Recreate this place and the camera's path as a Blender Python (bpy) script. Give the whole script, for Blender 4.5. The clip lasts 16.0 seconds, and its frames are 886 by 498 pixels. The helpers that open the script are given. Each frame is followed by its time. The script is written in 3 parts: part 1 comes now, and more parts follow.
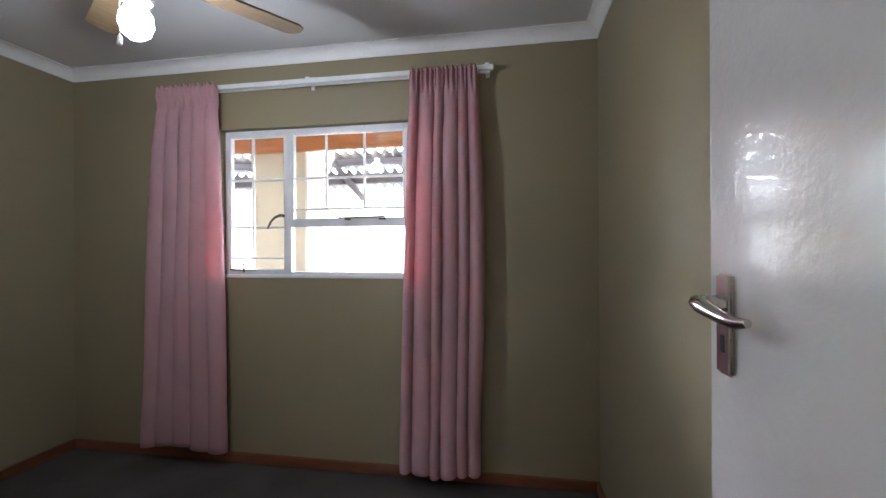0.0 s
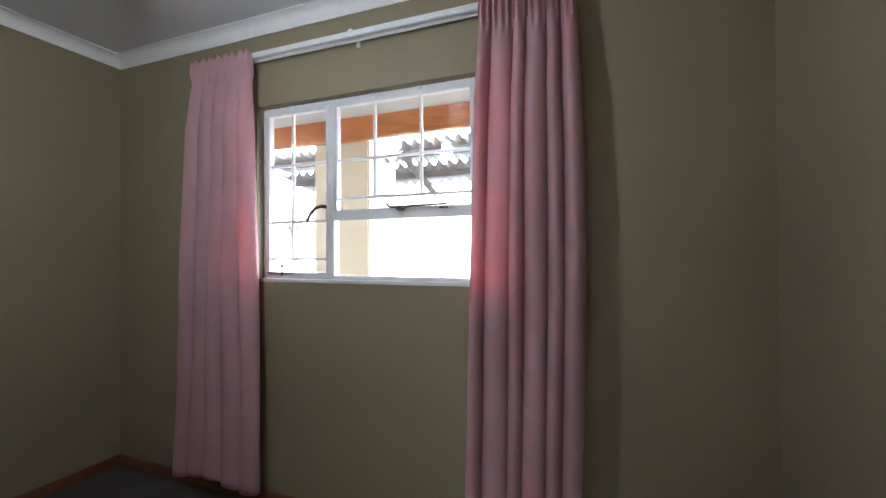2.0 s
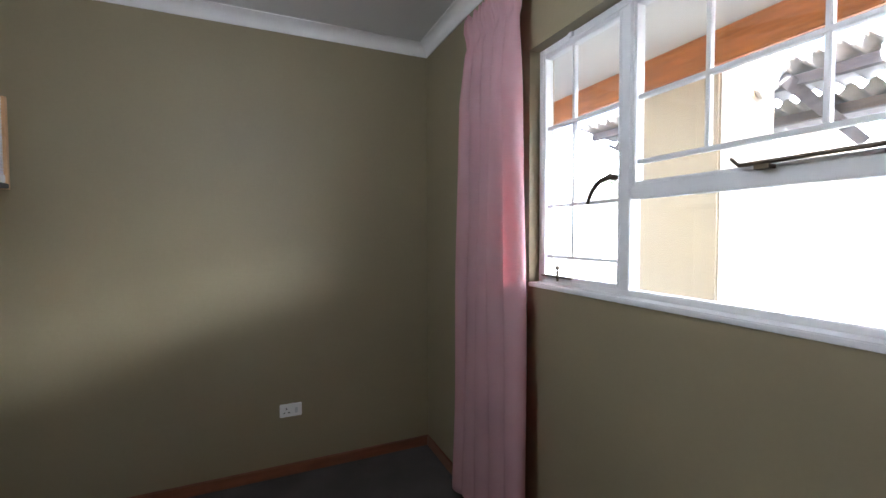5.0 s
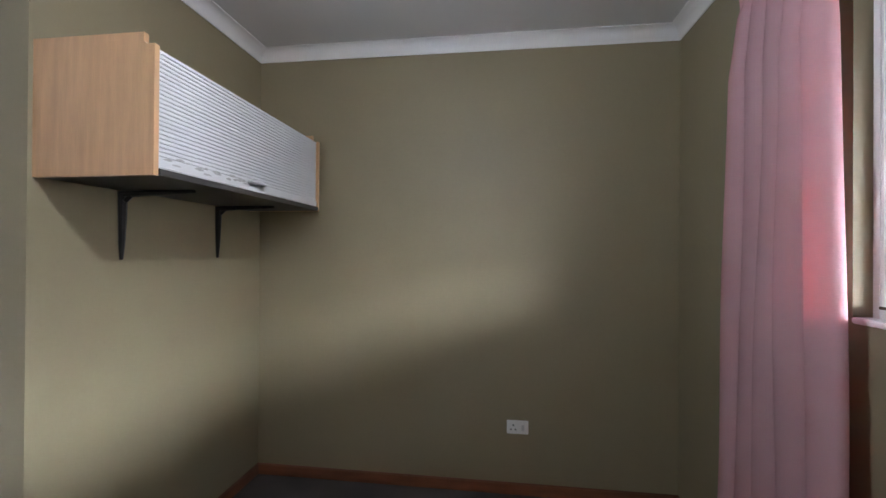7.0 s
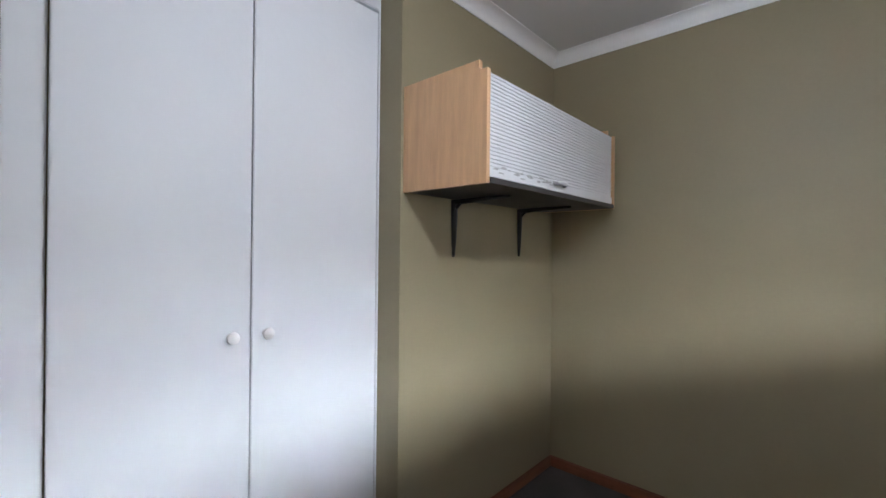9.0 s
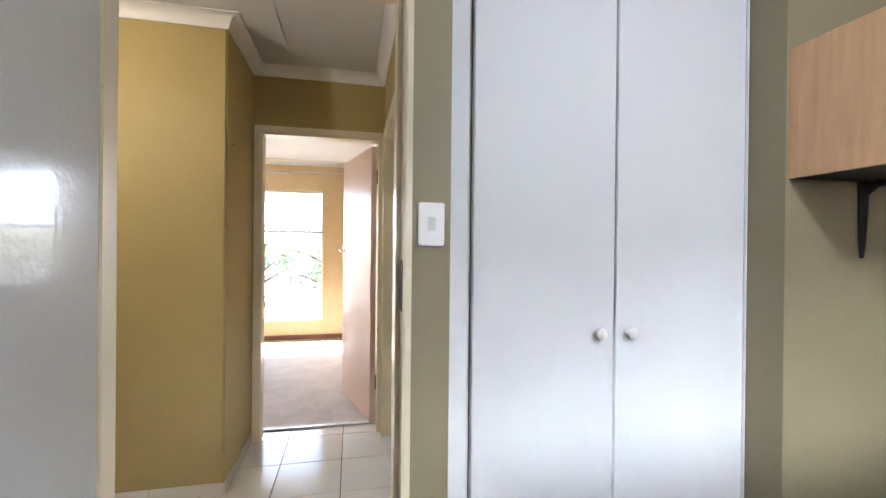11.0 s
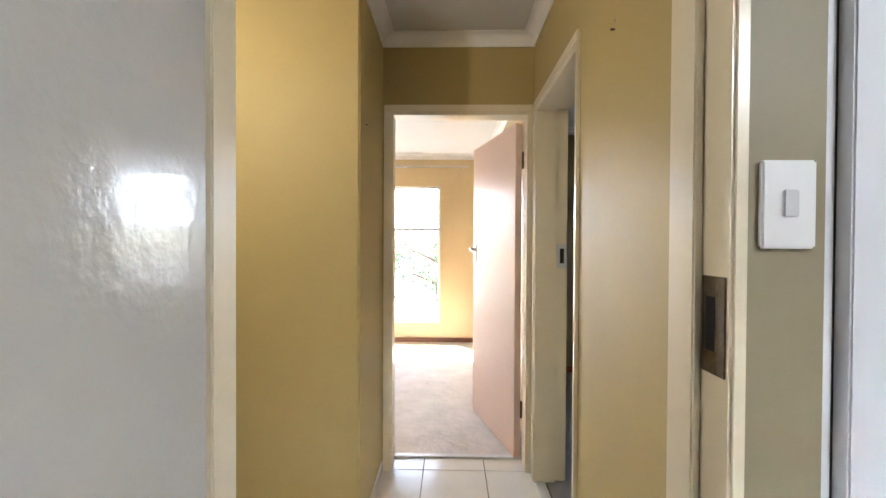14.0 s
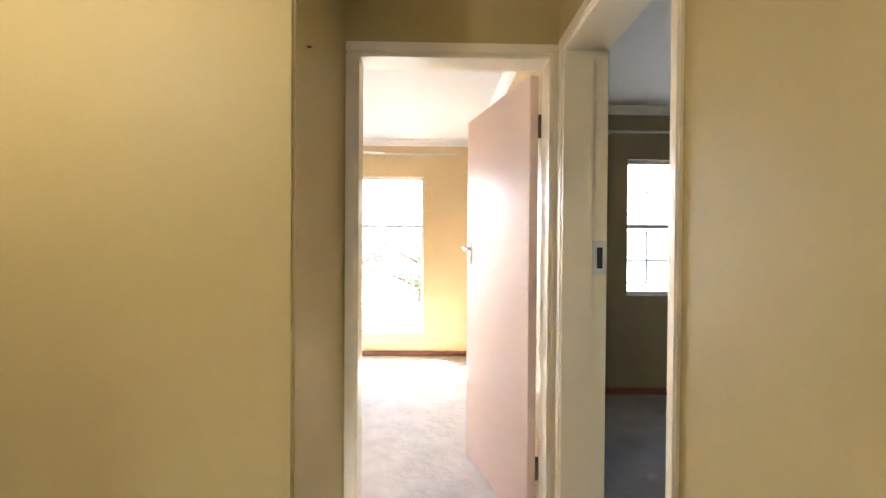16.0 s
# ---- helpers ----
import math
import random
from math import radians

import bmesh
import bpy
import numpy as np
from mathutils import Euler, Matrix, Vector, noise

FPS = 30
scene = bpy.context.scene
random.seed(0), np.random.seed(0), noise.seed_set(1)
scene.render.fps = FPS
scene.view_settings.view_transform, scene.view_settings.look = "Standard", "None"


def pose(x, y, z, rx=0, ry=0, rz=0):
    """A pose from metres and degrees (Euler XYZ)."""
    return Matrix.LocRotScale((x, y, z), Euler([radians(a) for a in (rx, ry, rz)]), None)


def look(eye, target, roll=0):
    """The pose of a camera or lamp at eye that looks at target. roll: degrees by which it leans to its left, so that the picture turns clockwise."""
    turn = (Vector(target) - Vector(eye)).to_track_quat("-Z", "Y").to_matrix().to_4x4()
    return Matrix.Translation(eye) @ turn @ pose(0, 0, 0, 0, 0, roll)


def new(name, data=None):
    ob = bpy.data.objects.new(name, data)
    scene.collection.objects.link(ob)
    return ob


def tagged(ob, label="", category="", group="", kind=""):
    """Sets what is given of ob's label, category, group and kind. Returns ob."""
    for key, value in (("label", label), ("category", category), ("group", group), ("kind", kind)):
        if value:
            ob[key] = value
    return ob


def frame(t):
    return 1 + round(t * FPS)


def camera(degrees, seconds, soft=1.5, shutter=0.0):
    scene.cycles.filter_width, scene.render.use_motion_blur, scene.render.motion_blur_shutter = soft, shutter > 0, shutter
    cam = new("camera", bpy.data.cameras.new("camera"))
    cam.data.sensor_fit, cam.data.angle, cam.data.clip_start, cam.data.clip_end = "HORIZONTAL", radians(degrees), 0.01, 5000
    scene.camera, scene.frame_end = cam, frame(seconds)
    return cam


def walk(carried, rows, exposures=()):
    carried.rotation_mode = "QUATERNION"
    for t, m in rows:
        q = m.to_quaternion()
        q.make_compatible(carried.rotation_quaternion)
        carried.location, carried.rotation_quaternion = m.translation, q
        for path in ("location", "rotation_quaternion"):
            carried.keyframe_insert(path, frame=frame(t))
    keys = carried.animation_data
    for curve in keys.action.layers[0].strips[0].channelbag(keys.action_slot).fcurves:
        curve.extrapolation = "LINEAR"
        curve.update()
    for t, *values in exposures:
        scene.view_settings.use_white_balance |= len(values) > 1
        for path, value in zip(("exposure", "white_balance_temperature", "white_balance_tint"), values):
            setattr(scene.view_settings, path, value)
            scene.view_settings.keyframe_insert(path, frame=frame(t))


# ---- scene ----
cam = camera(92.8, 16.0)
PATH = [
    (0, (2.859, -2.338, 1.294), (2.526, -0.365, 1.294), -0.3),
    (0.5, (2.846, -2.181, 1.287), (2.462, -0.218, 1.286), -0.4),
    (1, (2.822, -1.999, 1.271), (2.353, -0.055, 1.283), -0.5),
    (1.5, (2.802, -1.831, 1.268), (2.216, 0.081, 1.289), -0.3),
    (2, (2.761, -1.705, 1.267), (2.047, 0.164, 1.288), -0.3),
    (2.5, (2.701, -1.547, 1.28), (1.822, 0.249, 1.292), -0.2),
    (3, (2.641, -1.424, 1.285), (1.576, 0.269, 1.292), -0.2),
    (3.5, (2.596, -1.307, 1.289), (1.337, 0.246, 1.297), -0.0),
    (3.7, (2.578, -1.263, 1.298), (1.251, 0.234, 1.3), -0.1),
    (5.8, (2.393, -0.893, 1.335), (0.433, -0.495, 1.308), 0.1),
    (6, (2.385, -0.941, 1.303), (0.413, -0.605, 1.307), 0.3),
    (6.5, (2.33, -0.956, 1.309), (0.331, -0.901, 1.31), 0.5),
    (7, (2.317, -0.923, 1.308), (0.334, -1.186, 1.317), 0.4),
    (7.5, (2.294, -0.941, 1.307), (0.373, -1.497, 1.316), 0.5),
    (8, (2.298, -0.981, 1.307), (0.488, -1.833, 1.312), 0.6),
    (8.5, (2.315, -1.027, 1.306), (0.652, -2.139, 1.309), 0.7),
    (9, (2.344, -1.08, 1.3), (0.865, -2.427, 1.302), 0.6),
    (9.5, (2.39, -1.133, 1.292), (1.127, -2.683, 1.297), 0.8),
    (10, (2.443, -1.174, 1.29), (1.425, -2.895, 1.293), 1.0),
    (10.2, (2.471, -1.187, 1.289), (1.562, -2.968, 1.292), 0.9),
    (12.3, (2.797, -1.356, 1.288), (2.853, -3.355, 1.27), 0.4),
    (12.5, (2.826, -1.393, 1.293), (2.88, -3.392, 1.275), 0.4),
    (13, (2.857, -1.484, 1.293), (2.904, -3.483, 1.273), 0.5),
    (13.5, (2.853, -1.62, 1.296), (2.898, -3.62, 1.272), 0.3),
    (14, (2.839, -1.801, 1.297), (2.878, -3.801, 1.273), 0.3),
    (14.5, (2.829, -1.989, 1.289), (2.867, -3.989, 1.268), 0.3),
    (15, (2.836, -2.181, 1.275), (2.872, -4.18, 1.256), 0.4),
    (15.5, (2.862, -2.358, 1.283), (2.893, -4.357, 1.264), 0.3),
    (16, (2.872, -2.507, 1.282), (2.827, -4.506, 1.261), 0.4),
]
walk(cam, [(t, look(eye, target, roll)) for t, eye, target, roll in PATH],
     exposures=[(0, 3.3, 5950, 14), (2.5, 3.25, 5950, 12), (3.5, 3.25, 5950, 12), (6, 3.4, 5950, 14), (8, 3.45, 5950, 13), (9, 3.5, 5950, 13), (10.2, 3.68, 6000, 13), (12.5, 3.88, 6200, 11), (14, 4.05, 6150, 11), (16, 4.27, 6100, 12)])

# ---- world, sun, lamps ----
world = bpy.data.worlds.new("sky")
world.use_nodes = True
scene.world = world
wn = world.node_tree.nodes
sky = wn.new("ShaderNodeTexSky")
sky.sky_type, sky.sun_disc = "NISHITA", False
sky.sun_elevation, sky.sun_rotation = radians(40), radians(135)
wn["Background"].inputs["Strength"].default_value = 0.15
world.node_tree.links.new(sky.outputs["Color"], wn["Background"].inputs["Color"])

sun_data = bpy.data.lights.new("sun", "SUN")
sun_data.energy, sun_data.angle, sun_data.color = 5.0, radians(0.5), (1.0, 0.95, 0.87)
sun = new("sun", sun_data)
sun.matrix_world = look((5.4, -5.4, 6.4), (0, 0, 0))


def bulb_light(name, x, y, z, watts, colour, radius=0.04):
    d = bpy.data.lights.new(name, "POINT")
    d.energy, d.color, d.shadow_soft_size = watts, colour, radius
    new(name, d).location = (x, y, z)


bulb_light("fan_bulb_light", 1.63, -1.13, 1.99, 0.014, (0.86, 0.93, 1.0))
bulb_light("hall_bulb_light", 4.0, -2.70, 2.05, 1.5, (1.0, 0.93, 0.82))


# ---- materials ----
def material(name, colour, rough=0.5, metal=0.0, vary=0.12, scale=6.0, fine=60.0, bump=0.05, bump_scale=150.0,
             stretch=(1, 1, 1), spec=0.5, coat=0.0, piece=0.0, second=None):
    m = bpy.data.materials.new(name)
    m.use_nodes = True
    n, l = m.node_tree.nodes, m.node_tree.links
    b = n["Principled BSDF"]
    co = n.new("ShaderNodeTexCoord")
    mp = n.new("ShaderNodeMapping")
    mp.inputs["Scale"].default_value = stretch
    l.new(co.outputs["Object"], mp.inputs["Vector"])
    big = n.new("ShaderNodeTexNoise")
    big.inputs["Scale"].default_value, big.inputs["Detail"].default_value = scale, 5
    small = n.new("ShaderNodeTexNoise")
    small.inputs["Scale"].default_value, small.inputs["Detail"].default_value = fine, 3
    l.new(mp.outputs["Vector"], big.inputs["Vector"])
    l.new(mp.outputs["Vector"], small.inputs["Vector"])
    add = n.new("ShaderNodeMath")
    add.operation = "MULTIPLY_ADD"
    add.inputs[1].default_value = 0.3
    l.new(small.outputs["Fac"], add.inputs[0])
    l.new(big.outputs["Fac"], add.inputs[2])
    ramp = n.new("ShaderNodeMapRange")
    ramp.inputs["From Min"].default_value, ramp.inputs["From Max"].default_value = 0.45, 0.95
    l.new(add.outputs[0], ramp.inputs["Value"])
    mix = n.new("ShaderNodeMix")
    mix.data_type = "RGBA"
    dark = second or tuple(c * (1 - vary) for c in colour)
    mix.inputs["A"].default_value = (*dark, 1)
    mix.inputs["B"].default_value = (*[min(1, c * (1 + vary * 0.6)) for c in colour], 1)
    l.new(ramp.outputs["Result"], mix.inputs["Factor"])
    out = mix.outputs["Result"]
    if piece:
        info = n.new("ShaderNodeObjectInfo")
        hsv = n.new("ShaderNodeHueSaturation")
        rng = n.new("ShaderNodeMapRange")
        rng.inputs["To Min"].default_value, rng.inputs["To Max"].default_value = 1 - piece, 1 + piece
        l.new(info.outputs["Random"], rng.inputs["Value"])
        l.new(rng.outputs["Result"], hsv.inputs["Value"])
        l.new(out, hsv.inputs["Color"])
        out = hsv.outputs["Color"]
    l.new(out, b.inputs["Base Color"])
    b.inputs["Metallic"].default_value = metal
    b.inputs["Specular IOR Level"].default_value = spec
    b.inputs["Coat Weight"].default_value = coat
    rr = n.new("ShaderNodeMapRange")
    rr.inputs["To Min"].default_value, rr.inputs["To Max"].default_value = rough * 0.85, min(1, rough * 1.15)
    l.new(big.outputs["Fac"], rr.inputs["Value"])
    l.new(rr.outputs["Result"], b.inputs["Roughness"])
    if bump:
        tex = n.new("ShaderNodeTexNoise")
        tex.inputs["Scale"].default_value, tex.inputs["Detail"].default_value = bump_scale, 4
        l.new(mp.outputs["Vector"], tex.inputs["Vector"])
        bm_ = n.new("ShaderNodeBump")
        bm_.inputs["Strength"].default_value, bm_.inputs["Distance"].default_value = bump, 0.01
        l.new(tex.outputs["Fac"], bm_.inputs["Height"])
        l.new(bm_.outputs["Normal"], b.inputs["Normal"])
    return m


KHAKI = material("khaki_wall_paint", (0.28, 0.233, 0.142), 0.5, vary=0.06, scale=2.0, bump=0.05, bump_scale=60, spec=0.4)
OCHRE = material("ochre_wall_paint", (0.45, 0.35, 0.15), 0.55, vary=0.06, scale=2.0, bump=0.05, bump_scale=60, spec=0.25)
CREAM_WALL = material("cream_wall_paint", (0.62, 0.48, 0.27), 0.45, vary=0.06, scale=2.0, bump=0.1, bump_scale=60)
CEILING = material("white_ceiling_board", (0.66, 0.645, 0.635), 0.7, vary=0.05, scale=1.5, bump=0.06, bump_scale=90)
CORNICE = material("white_cornice_plaster", (0.82, 0.80, 0.79), 0.55, vary=0.04, bump=0.05)
WHITE = material("white_gloss_paint", (0.69, 0.69, 0.71), 0.5, vary=0.012, scale=3, bump=0.05, bump_scale=35, coat=0.0)
DOOR = material("white_enamel_door_paint", (0.55, 0.535, 0.51), 0.15, vary=0.02, scale=3, bump=0.13, bump_scale=48, coat=0.3)
PINK_DOOR = material("pale_pink_enamel_paint", (0.79, 0.60, 0.53), 0.36, vary=0.012, scale=3, bump=0.03, bump_scale=35, coat=0.0)
CREAM = material("cream_enamel_paint", (0.76, 0.67, 0.50), 0.3, vary=0.05, scale=4, bump=0.05, bump_scale=40, coat=0.1)
STEEL_WHITE = material("white_painted_steel", (0.78, 0.78, 0.78), 0.35, vary=0.07, scale=12, bump=0.06)
SKIRT = material("red_brown_stained_wood", (0.22, 0.078, 0.036), 0.35, vary=0.35, scale=3, fine=40, stretch=(1, 1, 8), bump=0.1)
BEECH = material("beech_veneer", (0.62, 0.37, 0.19), 0.4, vary=0.16, scale=4, fine=30, stretch=(9, 9, 0.8), bump=0.03)
SLAT = material("white_plastic_slat", (0.72, 0.72, 0.73), 0.4, vary=0.05, bump=0.03, piece=0.02)
DARK = material("dark_grey_melamine", (0.045, 0.042, 0.042), 0.45, vary=0.2, bump=0.05)
BLACK = material("black_enamelled_iron", (0.012, 0.011, 0.012), 0.35, metal=0.3, vary=0.3, bump=0.08)
CHROME = material("worn_chrome", (0.62, 0.6, 0.58), 0.14, metal=1.0, vary=0.15, scale=20, bump=0.02)
BRONZE = material("tarnished_bronze", (0.12, 0.09, 0.06), 0.42, metal=0.8, vary=0.35, scale=30, bump=0.1)
PEELED = material("peeled_grey_film", (0.50, 0.49, 0.48), 0.7, vary=0.3, scale=40)
PLASTIC = material("white_plastic", (0.82, 0.81, 0.80), 0.3, vary=0.02, bump=0)
GREY_PLASTIC = material("light_grey_plastic", (0.6, 0.6, 0.6), 0.35, vary=0.03, bump=0)
HOLE = material("black_hole", (0.01, 0.01, 0.01), 0.8, bump=0)
CARPET = material("grey_brown_loop_carpet", (0.105, 0.092, 0.085), 0.95, vary=0.3, scale=3, fine=220, bump=0.7, bump_scale=320, spec=0.1)
CARPET_LIGHT = material("beige_grey_carpet", (0.62, 0.565, 0.53), 0.95, vary=0.16, scale=6, fine=200, bump=1.0, bump_scale=16, spec=0.1)
CARPET_GREY = material("worn_grey_carpet", (0.33, 0.305, 0.285), 0.95, vary=0.35, scale=2.4, fine=180, bump=0.6, bump_scale=200, spec=0.1)
TILE = material("white_ceramic_tile", (0.76, 0.72, 0.66), 0.14, vary=0.05, scale=5, bump=0.04, bump_scale=12, piece=0.02)
GROUT = material("dark_grout", (0.14, 0.12, 0.10), 0.9, vary=0.2)
FANWOOD = material("oak_fan_blade", (0.24, 0.16, 0.085), 0.4, vary=0.4, scale=4, fine=30, stretch=(2, 14, 14), bump=0.06)
FANMETAL = material("grey_fan_enamel", (0.30, 0.30, 0.31), 0.35, metal=0.4, vary=0.1)
TIMBER = material("orange_varnished_timber", (0.50, 0.17, 0.045), 0.4, vary=0.4, scale=5, fine=40, stretch=(0.8, 9, 9), bump=0.1)
GREY_TIMBER = material("weathered_grey_timber", (0.14, 0.13, 0.135), 0.8, vary=0.35, scale=4, stretch=(1, 6, 6), bump=0.2)
STUCCO = material("cream_stucco", (0.60, 0.51, 0.39), 0.8, vary=0.1, scale=3, bump=0.2, bump_scale=80)
WHITEWASH = material("whitewash", (0.55, 0.545, 0.53), 0.85, vary=0.06, scale=1.5, bump=0.1)
SOFFIT = material("white_soffit_board", (0.62, 0.61, 0.59), 0.7, vary=0.05)
ROOF = material("grey_corrugated_sheet", (0.36, 0.35, 0.34), 0.55, metal=0.2, vary=0.3, scale=2, bump=0.1)
PAVING = material("pale_concrete_paving", (0.20, 0.19, 0.175), 0.85, vary=0.15, scale=1.2, bump=0.2)
BARK = material("brown_bark", (0.12, 0.08, 0.05), 0.9, vary=0.4, scale=12, bump=0.5, bump_scale=40)
LEAF = material("green_leaf", (0.12, 0.22, 0.08), 0.5, vary=0.4, scale=8, bump=0, piece=0.2)


def curtain_material():
    m = material("pink_curtain_cloth", (0.68, 0.46, 0.49), 0.85, vary=0.1, scale=5, fine=300, bump=0.25, bump_scale=500, spec=0.15)
    n, l = m.node_tree.nodes, m.node_tree.links
    b, o = n["Principled BSDF"], n["Material Output"]
    tr = n.new("ShaderNodeBsdfTranslucent")
    tr.inputs["Color"].default_value = (0.80, 0.32, 0.32, 1)
    mx = n.new("ShaderNodeMixShader")
    mx.inputs[0].default_value = 0.4
    l.new(b.outputs[0], mx.inputs[1])
    l.new(tr.outputs[0], mx.inputs[2])
    l.new(mx.outputs[0], o.inputs["Surface"])
    return m


def glass_material():
    m = bpy.data.materials.new("window_glass")
    m.use_nodes = True
    n, l = m.node_tree.nodes, m.node_tree.links
    tr, gl, lw = n.new("ShaderNodeBsdfTransparent"), n.new("ShaderNodeBsdfGlossy"), n.new("ShaderNodeLayerWeight")
    tr.inputs["Color"].default_value = (0.97, 0.98, 0.98, 1)
    gl.inputs["Roughness"].default_value = 0.01
    power, scale = n.new("ShaderNodeMath"), n.new("ShaderNodeMath")
    power.operation, scale.operation = "POWER", "MULTIPLY_ADD"
    power.inputs[1].default_value = 5.0
    scale.inputs[1].default_value, scale.inputs[2].default_value = 0.9, 0.04
    l.new(lw.outputs["Facing"], power.inputs[0])
    l.new(power.outputs[0], scale.inputs[0])
    mx = n.new("ShaderNodeMixShader")
    l.new(scale.outputs[0], mx.inputs[0])
    l.new(tr.outputs[0], mx.inputs[1])
    l.new(gl.outputs[0], mx.inputs[2])
    l.new(mx.outputs[0], n["Material Output"].inputs["Surface"])
    return m


def glow_material(name, colour, strength):
    m = bpy.data.materials.new(name)
    m.use_nodes = True
    b = m.node_tree.nodes["Principled BSDF"]
    b.inputs["Base Color"].default_value = (*colour, 1)
    b.inputs["Emission Color"].default_value = (*colour, 1)
    b.inputs["Emission Strength"].default_value = strength
    return m


CURTAIN = curtain_material()
GLASS = glass_material()
SKYGLOW = glow_material("hazy_sky", (0.95, 0.98, 1.0), 11.0)
# fill glow for the panel added south of the house
SOUTH_FILL = glow_material("south_fill_glow", (0.95, 0.98, 1.0), 0.9)
GLOW = glow_material("lit_bulb", (0.9, 0.96, 1.0), 12.0)


# ---- building helpers ----
def box(bm, x0, x1, y0, y1, z0, z1, bevel=0.0):
    r = bmesh.ops.create_cube(bm, size=1)
    v = r["verts"]
    for p in v:
        p.co = Vector(((x0 + x1) / 2 + p.co.x * (x1 - x0), (y0 + y1) / 2 + p.co.y * (y1 - y0), (z0 + z1) / 2 + p.co.z * (z1 - z0)))
    if bevel:
        bmesh.ops.bevel(bm, geom=list({e for p in v for e in p.link_edges}), offset=bevel, segments=2, affect="EDGES")
    return bm


def boxes(rows, bevel=0.0):
    bm = bmesh.new()
    for r in rows:
        box(bm, *r, bevel=bevel)
    return bm


def tube(bm, a, b, r0, r1=None, seg=14, caps=True):
    a, b = Vector(a), Vector(b)
    d = b - a
    m = Matrix.Translation((a + b) / 2) @ d.to_track_quat("Z", "Y").to_matrix().to_4x4()
    bmesh.ops.create_cone(bm, cap_ends=caps, segments=seg, radius1=r0, radius2=r0 if r1 is None else r1, depth=d.length, matrix=m)
    return bm


def sweep(bm, pts, radii, seg=10, flat=1.0):
    """A rounded bar along points."""
    pts = [Vector(p) for p in pts]
    rings = []
    for i, p in enumerate(pts):
        d = (pts[min(i + 1, len(pts) - 1)] - pts[max(i - 1, 0)]).normalized()
        up = Vector((0, 0, 1)) if abs(d.z) < 0.9 else Vector((0, 1, 0))
        s = d.cross(up).normalized()
        u = s.cross(d).normalized()
        rings.append([bm.verts.new(p + (s * math.cos(k * math.tau / seg) + u * math.sin(k * math.tau / seg) * flat) * radii[i]) for k in range(seg)])
    for a, b in zip(rings, rings[1:]):
        for k in range(seg):
            bm.faces.new((a[k], a[(k + 1) % seg], b[(k + 1) % seg], b[k]))
    bm.faces.new(rings[0][::-1])
    bm.faces.new(rings[-1])
    return bm


def lathe(bm, profile, origin, axis="Z", seg=28):
    rot = {"Z": Matrix.Identity(3), "Y": Matrix.Rotation(radians(-90), 3, "X"), "X": Matrix.Rotation(radians(90), 3, "Y")}[axis]
    rings = [[bm.verts.new(Vector(origin) + rot @ Vector((r * math.cos(k * math.tau / seg), r * math.sin(k * math.tau / seg), h))) for k in range(seg)]
             for r, h in profile]
    for a, b in zip(rings, rings[1:]):
        for k in range(seg):
            bm.faces.new((a[k], a[(k + 1) % seg], b[(k + 1) % seg], b[k]))
    bm.faces.new(rings[0][::-1])
    bm.faces.new(rings[-1])
    return bm


def mesh_of(name, bm, mat, smooth=False):
    me = bpy.data.meshes.new(name)
    bmesh.ops.recalc_face_normals(bm, faces=bm.faces)
    bm.to_mesh(me)
    bm.free()
    me.materials.append(mat)
    if smooth:
        for p in me.polygons:
            p.use_smooth = True
        me.set_sharp_from_angle(angle=radians(40))
    return me


def part(name, bm, mat, parent, label="", smooth=False):
    ob = new(name, mesh_of(name, bm, mat, smooth))
    ob.parent = parent
    if label:
        ob["label"] = label
    return ob


def thing(name, label, category, group="", kind="", at=(0, 0, 0)):
    ob = new(name)
    ob.location = at
    ob.empty_display_size = 0.1
    return tagged(ob, label, category, group, kind)


def solid(name, bm, mat, label, category, kind="structure", smooth=False):
    return tagged(new(name, mesh_of(name, bm, mat, smooth)), label, category, "", kind)


# ---- room sizes ----
CEIL = 2.468
SILL, HEAD = 1.138, 2.032
WX0, WX1 = 1.075, 2.42
SHELF_Y, DOOR_Y, CUP_Y = -2.318, -2.40, -2.448
RIGHT = 3.30

# ---- structure: bedroom ----
solid("floor_bedroom", boxes([(-0.15, 3.45, -2.50, 0.115, -0.12, 0), (-0.15, 2.22, -3.05, -2.50, -0.12, -0.001)]), CARPET, "dark grey-brown carpet covering the bedroom floor", "floor")
solid("ceiling_bedroom", boxes([(-0.15, 3.45, -2.50, 0.115, CEIL, CEIL + 0.1)]), CEILING, "plain white boarded bedroom ceiling", "ceiling")
solid("wall_window", boxes([
    (-0.15, WX0, 0, 0.115, 0, CEIL), (WX1, 3.45, 0, 0.115, 0, CEIL),
    (WX0, WX1, 0, 0.115, 0, SILL), (WX0, WX1, 0, 0.115, HEAD, CEIL)]), KHAKI, "khaki painted plaster wall around the steel window", "wall")
solid("wall_left", boxes([(-0.15, 0, -2.46, 0, 0, CEIL)]), KHAKI, "khaki painted plaster wall with a power socket", "wall")
solid("wall_shelf", boxes([(0, 1.235, -2.46, SHELF_Y, 0, CEIL)]), KHAKI, "khaki painted plaster wall behind the hung cabinet", "wall")
solid("wall_right", boxes([(RIGHT, 3.45, -2.50, 0, 0, CEIL)]), KHAKI, "khaki painted plaster wall beside the open door", "wall")
